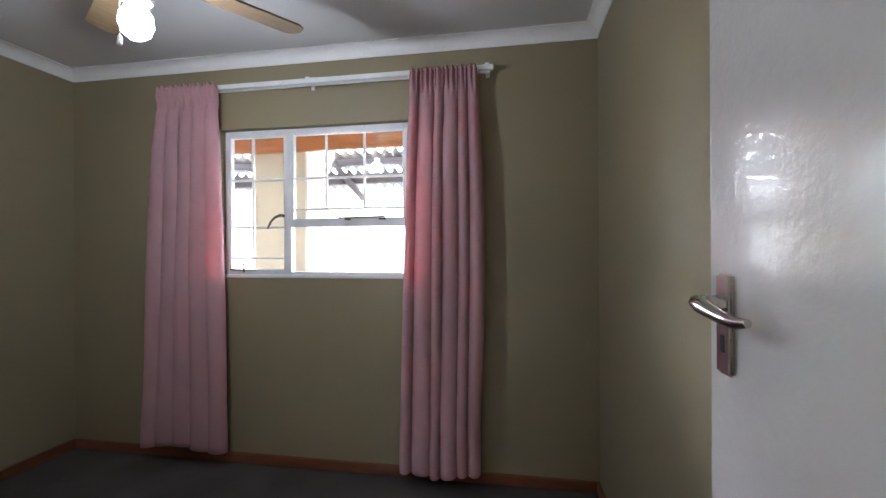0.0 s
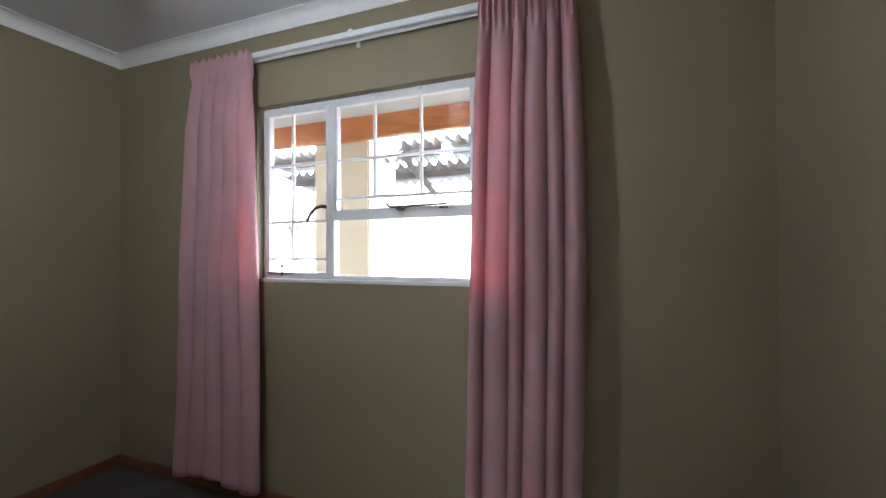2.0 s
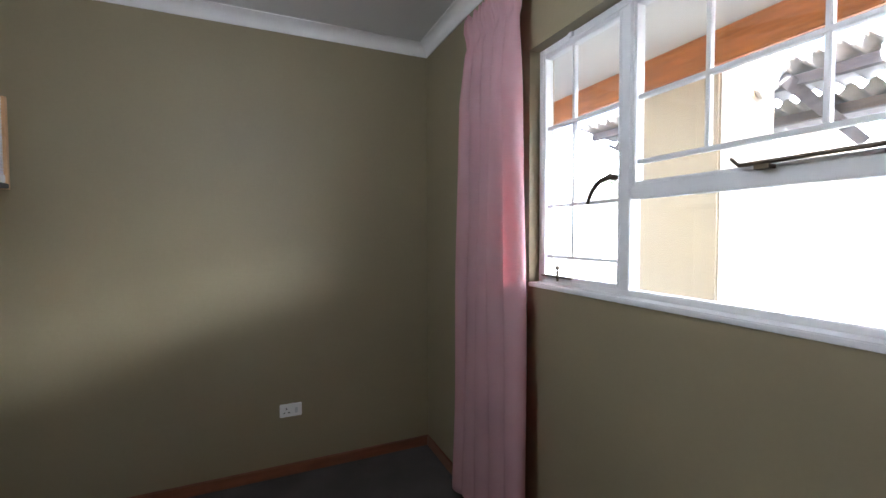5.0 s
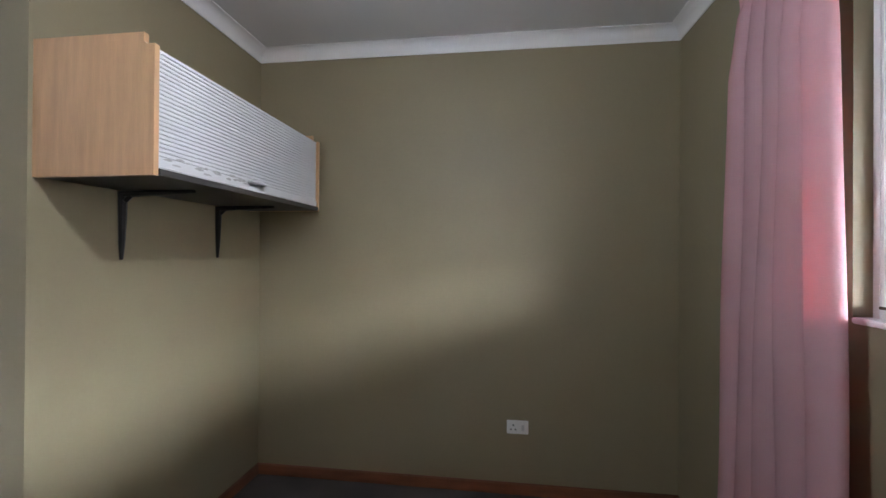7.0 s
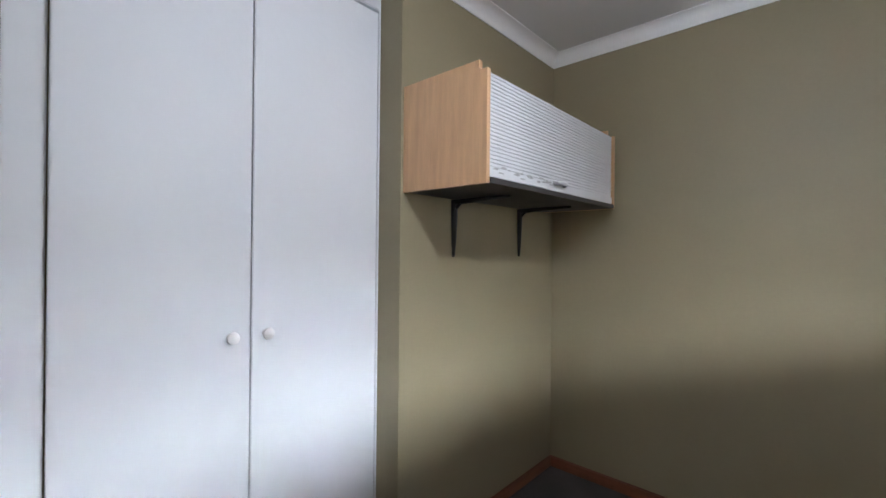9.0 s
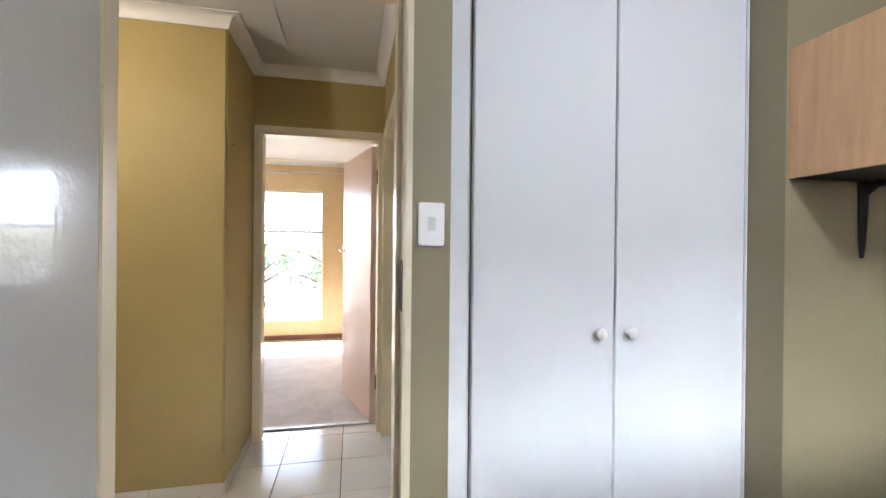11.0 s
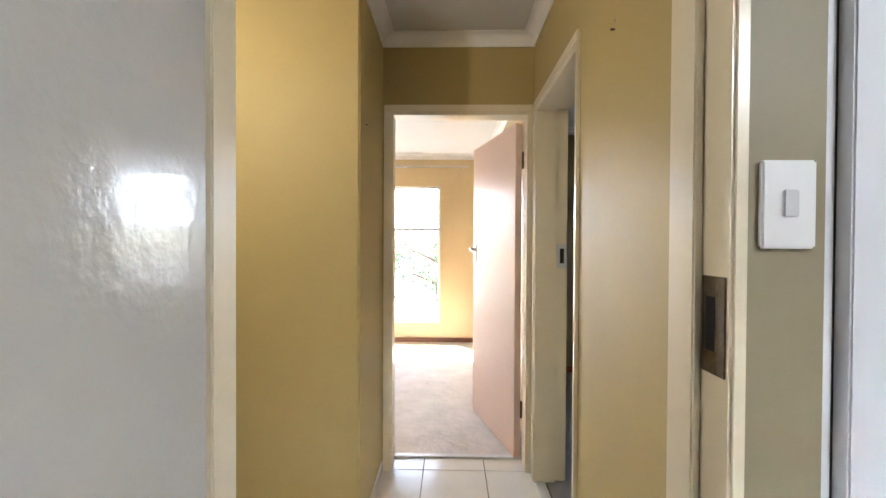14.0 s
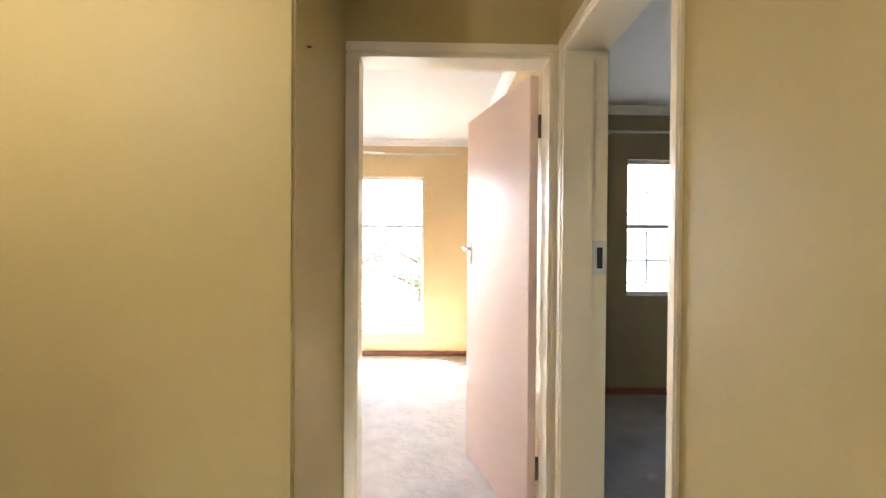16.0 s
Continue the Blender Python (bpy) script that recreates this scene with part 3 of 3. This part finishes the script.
for a, b, name in ((WX0 + 0.026, M1 - 0.019, "casement"), (M2 + 0.016, WX1 - 0.026, "casement")):
    bars(win, "sash_rail", [(a, a + 0.014, Y0 - 0.002, Y1 - 0.004, ZB, ZT), (b - 0.014, b, Y0 - 0.002, Y1 - 0.004, ZB, ZT), (a + 0.014, b - 0.014, Y0 - 0.002, Y1 - 0.004, ZB, ZB + 0.014), (a + 0.014, b - 0.014, Y0 - 0.002, Y1 - 0.004, ZT - 0.014, ZT)])
    mid = a + 0.155 if a < M1 else (a + b) / 2
    bars(win, "glazing_bar", [(a + 0.014, b - 0.014, Y0 + 0.008, Y1 - 0.01, z - 0.006, z + 0.006) for z in (1.728, 1.434, 1.243)] + [(mid - 0.006, mid + 0.006, Y0 + 0.010, Y1 - 0.012, 1.249, ZT - 0.014)], bevel=0.002)
    pane(win, a + 0.01, b - 0.01, 0.068, ZB + 0.01, ZT - 0.01)
bars(win, "sash_rail", [(M1 + 0.019, M1 + 0.032, Y0 - 0.002, Y1 - 0.004, 1.47, ZT), (M2 - 0.029, M2 - 0.016, Y0 - 0.002, Y1 - 0.004, 1.47, ZT), (M1 + 0.032, M2 - 0.029, Y0 - 0.002, Y1 - 0.004, 1.47, 1.482), (M1 + 0.032, M2 - 0.029, Y0 - 0.002, Y1 - 0.004, ZT - 0.012, ZT)])
bars(win, "glazing_bar", [(M1 + 0.032, M2 - 0.029, Y0 + 0.008, Y1 - 0.01, z - 0.006, z + 0.006) for z in (1.728, 1.54)] + [(x - 0.006, x + 0.006, Y0 + 0.010, Y1 - 0.012, 1.546, ZT - 0.012) for x in (1.741, 1.982)], bevel=0.002)
pane(win, M1 + 0.025, M2 - 0.02, 0.068, 1.475, ZT - 0.005)
pane(win, M1 + 0.012, M2 - 0.012, 0.066, ZB - 0.005, 1.436)
bars(win, "hinge_lug", [(x - 0.012, x + 0.012, Y0 - 0.012, Y0, HEAD - 0.02, HEAD - 0.004) for x in (1.26, 1.741, 1.982)], bevel=0.002)
part("window_sill", boxes([(WX0 + 0.002, WX1 - 0.002, -0.006, Y0, SILL - 0.012, SILL + 0.004)], bevel=0.003), STEEL_WHITE, win, smooth=True)
bm = sweep(bmesh.new(), [(M1 - 0.03, Y0 - 0.008, 1.50), (M1 - 0.035, Y0 - 0.03, 1.503), (M1 - 0.062, Y0 - 0.045, 1.492), (M1 - 0.09, Y0 - 0.05, 1.462), (M1 - 0.108, Y0 - 0.05, 1.425)], [0.010, 0.010, 0.008, 0.007, 0.006])
part("casement_handle", bm, BRONZE, win, "dark bronze casement handle", smooth=True)
bm = tube(bmesh.new(), (1.84, Y0 - 0.022, 1.482), (2.12, Y0 - 0.022, 1.486), 0.005)
box(bm, 1.875, 1.905, Y0 - 0.03, Y0 - 0.004, 1.468, 1.478)
box(bm, 2.085, 2.12, Y0 - 0.03, Y0 - 0.004, 1.468, 1.478)
tube(bm, (1.84, Y0 - 0.022, 1.482), (1.822, Y0 - 0.022, 1.50), 0.004)
part("vent_stay", bm, BRONZE, win, "dark metal peg stay on the vent", smooth=True)
bm = tube(bmesh.new(), (1.12, Y0 - 0.016, ZB + 0.012), (1.29, Y0 - 0.018, ZB + 0.012), 0.004)
tube(bm, (1.21, Y0 - 0.016, ZB - 0.004), (1.21, Y0 - 0.016, ZB + 0.035), 0.005)
bmesh.ops.create_uvsphere(bm, u_segments=10, v_segments=6, radius=0.009, matrix=Matrix.Translation((1.21, Y0 - 0.016, ZB + 0.045)))
part("casement_stay", bm, BRONZE, win, "dark metal casement stay", smooth=True)


# ---- curtain rail and curtains ----
rail = thing("curtain_rail", "double white metal curtain rail above the window", "curtain rail")
part("rail", boxes([(0.735, 2.753, -0.072, -0.052, 2.255, 2.283)], bevel=0.003), STEEL_WHITE, rail, smooth=True)
part("rail", boxes([(0.735, 2.735, -0.040, -0.026, 2.250, 2.270)], bevel=0.003), STEEL_WHITE, rail, smooth=True)
for x in (0.765, 1.69, 2.72):
    part("rail_bracket", boxes([(x - 0.011, x + 0.011, -0.076, 0.0, 2.270, 2.290), (x - 0.011, x + 0.011, -0.004, 0.0, 2.236, 2.316)], bevel=0.002), STEEL_WHITE, rail)


def curtain(label, top, bottom, z_top, z_bot, folds, seed, depth, flare):
    """A pleated drop: a gathered tape heading, rounded folds of uneven width and an uneven hem."""
    r = random.Random(seed)
    nu, nv = 260, 70
    cuts = [0.0]
    for _ in range(folds):
        cuts.append(cuts[-1] + r.uniform(0.7, 1.35))
    cuts = [c / cuts[-1] for c in cuts]
    deep = [r.uniform(0.7, 1.15) for _ in range(folds)]
    lean = [r.uniform(-0.25, 0.25) for _ in range(folds)]
    bm = bmesh.new()
    grid = []
    for j in range(nv + 1):
        v = j / nv
        z = z_top - (z_top - z_bot) * v
        below = min(1, max(0, (v - 0.05) / 0.12))
        row = []
        for i in range(nu + 1):
            u = i / nu
            k = max(q for q in range(folds) if cuts[q] <= u + 1e-9)
            w = (u - cuts[k]) / (cuts[k + 1] - cuts[k])
            w2 = min(1, max(0, w + lean[k] * 0.3 * math.sin(math.pi * w) * math.sin(2.2 * v + k)))
            wrap = radians(65 + 48 * below)
            phi = (2 * w2 - 1) * wrap
            side = (cuts[k] + cuts[k + 1]) / 2 + (cuts[k + 1] - cuts[k]) * 0.5 * math.sin(phi) / math.sin(wrap) - u
            fold = depth * deep[k] * ((math.cos(phi) - math.cos(wrap)) / (1 - math.cos(wrap)) - 0.4) * (0.35 + 0.65 * below)
            ripple = 0.006 * math.sin(9 * u + 7 * v + seed) + 0.003 * math.sin(31 * u - 11 * v)
            gather = 0.013 * math.sin(math.tau * folds * 2.6 * u + seed) * math.exp(-((v - 0.022) / 0.028) ** 2)
            tape = -0.012 * math.exp(-((v - 0.05) / 0.012) ** 2)
            s = min(1, v * 1.05) ** 0.9
            uu = u + side
            x = (top[0] + (top[1] - top[0]) * uu) * (1 - s) + (bottom[0] + (bottom[1] - bottom[0]) * uu) * s
            x += flare * math.sin(math.pi * min(1, v * 1.15)) * u ** 4
            y = -0.088 - fold - ripple * below - gather - tape - 0.010 * v
            dz = 0.0
            if v > 0.965:
                dz += 0.012 * math.sin(7 * u + seed) * (v - 0.965) / 0.035
            if v < 0.04:
                dz += 0.008 * (1 - v / 0.04) * math.sin(math.tau * folds * 2.6 * u + seed)
            row.append(bm.verts.new((x, min(y, -0.046), z + dz)))
        grid.append(row)
    for a, b in zip(grid, grid[1:]):
        for i in range(nu):
            bm.faces.new((a[i], a[i + 1], b[i + 1], b[i]))
    ob = tagged(new("curtain", mesh_of("curtain", bm, CURTAIN, True)), label, "curtain", "curtains at the window")
    md = ob.modifiers.new("thickness", "SOLIDIFY")
    md.thickness = 0.0015
    return ob


curtain("dusty pink pleated curtain drawn open beside the window", (0.71, 1.115), (0.60, 1.18), 2.285, 0.11, 5, 5, 0.05, 0.0)
curtain("dusty pink curtain in deep folds over the window edge", (2.298, 2.668), (2.238, 2.675), 2.275, 0.08, 6, 8, 0.085, 0.03)


# ---- ceiling fan with lamp ----
def ceiling_fan(label, x, y, z, turn, lamp):
    fan = thing("ceiling_fan", label, "ceiling fan", at=(x, y, 0))
    fan.rotation_euler.z = radians(turn)
    top = CEIL - z
    part("canopy", lathe(bmesh.new(), [(0.0, CEIL - 0.001), (0.07, CEIL - 0.001), (0.065, CEIL - 0.02), (0.03, CEIL - 0.05), (0.012, CEIL - 0.055), (0.0, CEIL - 0.055)], (0, 0, 0)), FANMETAL, fan, smooth=True)
    part("down_rod", tube(bmesh.new(), (0, 0, z + 0.06), (0, 0, CEIL - 0.05), 0.012), FANMETAL, fan, smooth=True)
    part("motor", lathe(bmesh.new(), [(0.0, z + 0.09), (0.06, z + 0.085), (0.105, z + 0.06), (0.115, z + 0.02), (0.10, z - 0.02), (0.06, z - 0.04), (0.0, z - 0.042)], (0, 0, 0)), FANMETAL, fan, smooth=True)
    for k in range(4):
        m = Matrix.Rotation(math.tau * k / 4, 4, "Z")
        bm = bmesh.new()
        pts = [(0.16, -0.05), (0.22, -0.062), (0.535, -0.068), (0.563, -0.045), (0.572, 0.0), (0.563, 0.045), (0.535, 0.068), (0.22, 0.062), (0.16, 0.05)]
        low = [bm.verts.new((px, py, z - 0.012 + py * 0.16)) for px, py in pts]
        high = [bm.verts.new((px, py, z - 0.004 + py * 0.16)) for px, py in pts]
        bm.faces.new(low[::-1])
        bm.faces.new(high)
        for i in range(len(pts)):
            j = (i + 1) % len(pts)
            bm.faces.new((low[i], low[j], high[j], high[i]))
        bm.transform(m)
        bl = part("blade", bm, FANWOOD if lamp else STEEL_WHITE, fan, "oak-veneered blade" if lamp else "white blade")
        bm = boxes([(0.08, 0.21, -0.018, 0.018, z - 0.004, z + 0.002)], bevel=0.002)
        bm.transform(m)
        part("blade_iron", bm, FANMETAL, bl)
    if lamp:
        part("lamp_holder", lathe(bmesh.new(), [(0.0, z - 0.042), (0.05, z - 0.045), (0.055, z - 0.09), (0.045, z - 0.12), (0.0, z - 0.121)], (0, 0, 0)), FANMETAL, fan, smooth=True)
        b = part("bulb", lathe(bmesh.new(), [(0.0, z - 0.12), (0.022, z - 0.125), (0.046, z - 0.165), (0.05, z - 0.195), (0.04, z - 0.225), (0.018, z - 0.242), (0.0, z - 0.245)], (0, 0, 0)), GLOW, fan, "lit white bulb", smooth=True)
        b.visible_shadow = False
        bm = tube(bmesh.new(), (-0.048, -0.027, z - 0.255), (-0.048, -0.027, z - 0.1), 0.0015, seg=6)
        lathe(bm, [(0.0, z - 0.292), (0.008, z - 0.287), (0.006, z - 0.262), (0.002, z - 0.252), (0.0, z - 0.252)], (-0.048, -0.027, 0), seg=12)
        part("pull_chain", bm, PLASTIC, fan, "white pull chain with a small knob", smooth=True)


ceiling_fan("oak-bladed ceiling fan with a lit bare bulb", 1.65, -1.15, 2.225, 56.0, True)
ceiling_fan("white ceiling fan in the far bedroom", 3.90, -6.45, 2.17, 195.0, False)


# ---- windows of the other rooms ----
def steel_window(name, label, x0, x1, y, z0, z1, verticals, horizontals, thick):
    w = thing(name, label, "window", kind="structure")
    bars(w, "window_frame", [(x0, x0 + 0.03, y - 0.04, y, z0, z1), (x1 - 0.03, x1, y - 0.04, y, z0, z1), (x0 + 0.03, x1 - 0.03, y - 0.04, y, z0, z0 + 0.03), (x0 + 0.03, x1 - 0.03, y - 0.04, y, z1 - 0.03, z1)])
    bars(w, "transom", [(x0 + 0.03, x1 - 0.03, y - 0.04, y + 0.002, z - 0.02, z + 0.02) for z in thick])
    bars(w, "glazing_bar", [(x0 + 0.03, x1 - 0.03, y - 0.03, y - 0.008, z - 0.007, z + 0.007) for z in horizontals] + [(x - 0.007, x + 0.007, y - 0.028, y - 0.01, a, b) for x, a, b in verticals], bevel=0.002)
    pane(w, x0 + 0.02, x1 - 0.02, y - 0.02, z0 + 0.02, z1 - 0.02)
    return w


steel_window("window_2", "tall white steel window of the far bedroom", W2[0], W2[1], R2_Y - 0.06, W2[2], W2[3],
             [(x, 1.56, 1.775) for x in (3.213, 3.453, 3.693, 3.933, 4.173)], [1.775, 1.56], [1.49, 0.585])
steel_window("window_3", "small-paned white steel window of the next bedroom", W3[0], W3[1], R3_Y - 0.06, W3[2], W3[3],
             [(x, 0.957, 1.43) for x in (1.0, 0.77, 0.54, 0.31, 0.08)] + [(x, 1.562, 1.99) for x in (1.0, 0.77, 0.54, 0.31, 0.08)], [1.75, 1.562, 1.156, 0.957], [1.453])
for nm, x0, x1, y, z in (("curtain_rail", 2.62, 5.2, R2_Y + 0.05, 2.305), ("curtain_rail", -0.5, 1.45, R3_Y + 0.06, 2.245)):
    r2 = thing(nm, "thin metal curtain rod above a bare window", "curtain rail")
    part("rod", tube(bmesh.new(), (x0, y, z), (x1, y, z), 0.011), GREY_PLASTIC, r2, smooth=True)
    for x in (x0 + 0.06, x1 - 0.06):
        part("rod_bracket", boxes([(x - 0.008, x + 0.008, y - 0.06 if y < 0 else y, y + 0.012, z - 0.018, z - 0.008), (x - 0.008, x + 0.008, y - 0.06, y - 0.054, z - 0.03, z + 0.03)]), GREY_PLASTIC, r2)


# ---- veranda and wing seen through the window ----
eave = thing("house_eave", "white boarded eave with an orange varnished fascia beam", "eave")
part("soffit", boxes([(-3, 6, 0.115, 1.3, 2.36, 2.38)]), SOFFIT, eave)
# unseen overhang added to hold direct sun off the far bedroom window
part("rear_sun_block", boxes([(2.4, 6.2, -8.4, -7.56, 2.36, 2.40)]), SOFFIT, eave)
part("fascia_beam", boxes([(-3, 6, 1.18, 1.26, 2.185, 2.36)], bevel=0.006), TIMBER, eave, "orange varnished timber beam")
pil = thing("pillar", "cream plastered square veranda pillar", "pillar")
part("shaft", boxes([(0.45, 0.98, 1.27, 1.75, -0.13, 2.36)], bevel=0.01), STUCCO, pil)


def corrugated(x0, x1, y0, z0, y1, z1, n):
    bm = bmesh.new()
    seg = n * 8
    rows = []
    for k in range(2):
        rows.append([bm.verts.new((x0 + (x1 - x0) * i / seg, y1 if k else y0, (z1 if k else z0) + 0.024 * math.sin(math.tau * i / 8))) for i in range(seg + 1)])
    for i in range(seg):
        bm.faces.new((rows[0][i], rows[0][i + 1], rows[1][i + 1], rows[1][i]))
    return bm


wing = thing("veranda_wing", "open veranda wing with a grey corrugated roof", "outbuilding")
for k, (y0, z0, y1, z1) in enumerate(((1.85, 2.315, 2.32, 2.225), (2.22, 2.175, 2.7, 2.07))):
    sh = part("roof_sheet", corrugated(-0.75, 9.0, y0, z0, y1, z1, 90), ROOF, wing, smooth=True)
    md = sh.modifiers.new("thickness", "SOLIDIFY")
    md.thickness = 0.006
    part("purlin", boxes([(-0.7, 9.0, y0 + 0.12, y0 + 0.17, z0 - 0.11, z0 - 0.05)]), GREY_TIMBER, wing)
bm = sweep(bmesh.new(), [(1.06, 1.62, 2.30), (1.06, 1.62, 2.20), (1.04, 1.60, 2.13), (0.995, 1.56, 2.09)], [0.035, 0.036, 0.037, 0.036])
part("downpipe_elbow", bm, SOFFIT, wing, "white gutter elbow", smooth=True)
bm = bmesh.new()
sweep(bm, [(0.93, 1.92, 2.25), (1.02, 2.62, 1.93)], [0.05, 0.05], 4)
part("brace", bm, GREY_TIMBER, wing, "weathered diagonal timber brace")
part("post", boxes([(-0.48, -0.06, 4.8, 5.2, -0.13, 2.5)], bevel=0.01), STUCCO, wing)
solid("backdrop", boxes([(-70, 140, 52, 52.1, 6.0, 19.5)]), SKYGLOW, "bright white hazy sky low over the yard", "sky")
# added glowing panel, only there to brighten the two bedrooms off the hall
solid("backdrop", boxes([(-70, 140, -52.1, -52, 3.0, 19.5)]), SOUTH_FILL, "glowing fill panel added behind the house to brighten the far rooms", "sky")
# assumed wall, added as a reflector that throws sunlight at the bedroom window
gw = thing("bounce_wall", "tall white wall added to bounce sunlight at the bedroom window", "garden wall")
part("wall", boxes([(-14, 16, 13, 13.25, -0.13, 3.6)]), WHITEWASH, gw)


def tree(x, y, h, seed, spread=1.0):
    r = random.Random(seed)
    t = thing("garden_tree", "leafy green tree in bright daylight outside", "tree", "trees in the garden", at=(x, y, -0.125))
    bm = bmesh.new()
    sweep(bm, [(0, 0, 0), (0.05, 0.03, h * 0.3), (0.0, 0.08, h * 0.6), (0.06, 0.02, h * 0.85)], [0.09, 0.07, 0.05, 0.02], 8)
    for k in range(6):
        a, z = r.uniform(0, 6.28), h * r.uniform(0.35, 0.7)
        sweep(bm, [(0, 0, z), (math.cos(a) * spread * 0.5, math.sin(a) * spread * 0.5, z + h * 0.15), (math.cos(a) * spread * 0.9, math.sin(a) * spread * 0.9, z + h * 0.22)], [0.035, 0.022, 0.008], 6)
    part("trunk", bm, BARK, t, smooth=True)
    verts, faces = [], []
    for k in range(16):
        c = Vector((r.gauss(0, 0.45 * spread), r.gauss(0, 0.45 * spread), h * r.uniform(0.4, 1.0)))
        for q in range(55):
            p = c + Vector((r.gauss(0, 0.2), r.gauss(0, 0.2), r.gauss(0, 0.16)))
            e = Euler((r.uniform(-1, 1), r.uniform(-1, 1), r.uniform(0, 6.28))).to_matrix()
            n0 = len(verts)
            verts += [tuple(p + e @ Vector(d)) for d in ((-0.075, 0, 0), (0, -0.022, 0.012), (0.075, 0, -0.01), (0, 0.022, 0.012))]
            faces.append((n0, n0 + 1, n0 + 2, n0 + 3))
    me = bpy.data.meshes.new("crown")
    me.from_pydata(verts, [], faces)
    me.materials.append(LEAF)
    cr = new("crown", me)
    cr.parent = t


for i, (x, y, h) in enumerate(((-5.5, 8.0, 3.2), (3.05, -10.4, 1.5), (4.6, -11.6, 1.5))):
    tree(x, y, h, i + 1)

# ---- hall details ----
nl = thing("wall_nail", "small bronze nail stuck in the ochre wall", "nail")
part("shank", tube(bmesh.new(), (HX, -3.016, 1.909), (HX + 0.012, -3.016, 1.909), 0.003, seg=8), BRONZE, nl)
nl = thing("wall_nail", "small bronze nail stuck in the ochre wall", "nail")
part("shank", tube(bmesh.new(), (BLK_X, -3.70, 1.832), (BLK_X - 0.012, -3.70, 1.832), 0.003, seg=8), BRONZE, nl)

tp = thing("tape_scrap", "small yellowed tape scrap on the ochre wall", "tape")
part("strip", boxes([(4.015, 4.03, BLK_Y, BLK_Y + 0.0012, 1.93, 1.965)]), BEECH, tp)
nl = thing("wall_plug", "pale wall plug hole in the ochre wall", "wall plug")
part("plug", tube(bmesh.new(), (HX, -3.016, 1.936), (HX + 0.003, -3.016, 1.936), 0.004, seg=10), CREAM, nl)

# ceramic skirting and floor tiles of the hall
sk_mesh = mesh_of("skirting_tile", boxes([(0, 0.343, 0, 0.008, 0.0, 0.062)], bevel=0.0015), TILE)
hall_skirt = thing("hall_skirting", "white ceramic tile skirting along the hall wall", "skirting", kind="structure")
for px, py, rz, n in ((BLK_X, BLK_Y, 0, 6), ):
    for i in range(n):
        o = new("skirting_tile", sk_mesh)
        o.matrix_world = pose(px + i * 0.346 - 0.1 * 0, py, 0, 0, 0, rz)
        o.parent = hall_skirt
side_mesh = mesh_of("skirting_tile", boxes([(BLK_X - 0.009, BLK_X - 0.001, END_Y + 0.014, BLK_Y + 0.008, 0.0, 0.062)], bevel=0.0015), TILE)
o = new("skirting_tile", side_mesh)
o.parent = hall_skirt
o = new("skirting_tile", mesh_of("skirting_tile", boxes([(HX + 0.001, HX + 0.009, -3.338, -2.536, 0.0, 0.062)], bevel=0.0015), TILE))
o.parent = hall_skirt

TP = 0.352
tile_mesh = mesh_of("floor_tile", boxes([(-TP / 2 + 0.0025, TP / 2 - 0.0025, -TP / 2 + 0.0025, TP / 2 - 0.0025, -0.01, 0.0)], bevel=0.0015), TILE)
hall_tiles = thing("hall_tiles", "white glazed ceramic floor tiles with dark joints", "floor tiles", kind="structure")
for i in range(-1, 10):
    for j in range(0, 6):
        x, y = 2.640 + (i + 0.5) * TP, -4.205 + (j - 0.5) * TP
        x0, x1, y0, y1 = max(x - TP / 2, HX - 0.06), min(x + TP / 2, 6.0), max(y - TP / 2, -4.345), min(y + TP / 2, -2.522)
        if x1 - x0 < 0.02 or y1 - y0 < 0.02 or (x0 > BLK_X and y1 < BLK_Y):
            continue
        whole = x1 - x0 > TP - 0.001 and y1 - y0 > TP - 0.001
        me = tile_mesh if whole else mesh_of("floor_tile", boxes([(x0 - x + 0.0025, x1 - x - 0.0025, y0 - y + 0.0025, y1 - y - 0.0025, -0.01, 0.0)], bevel=0.0015), TILE)
        o = new("floor_tile", me)
        o.location = (x, y, 0)
        o.parent = hall_tiles
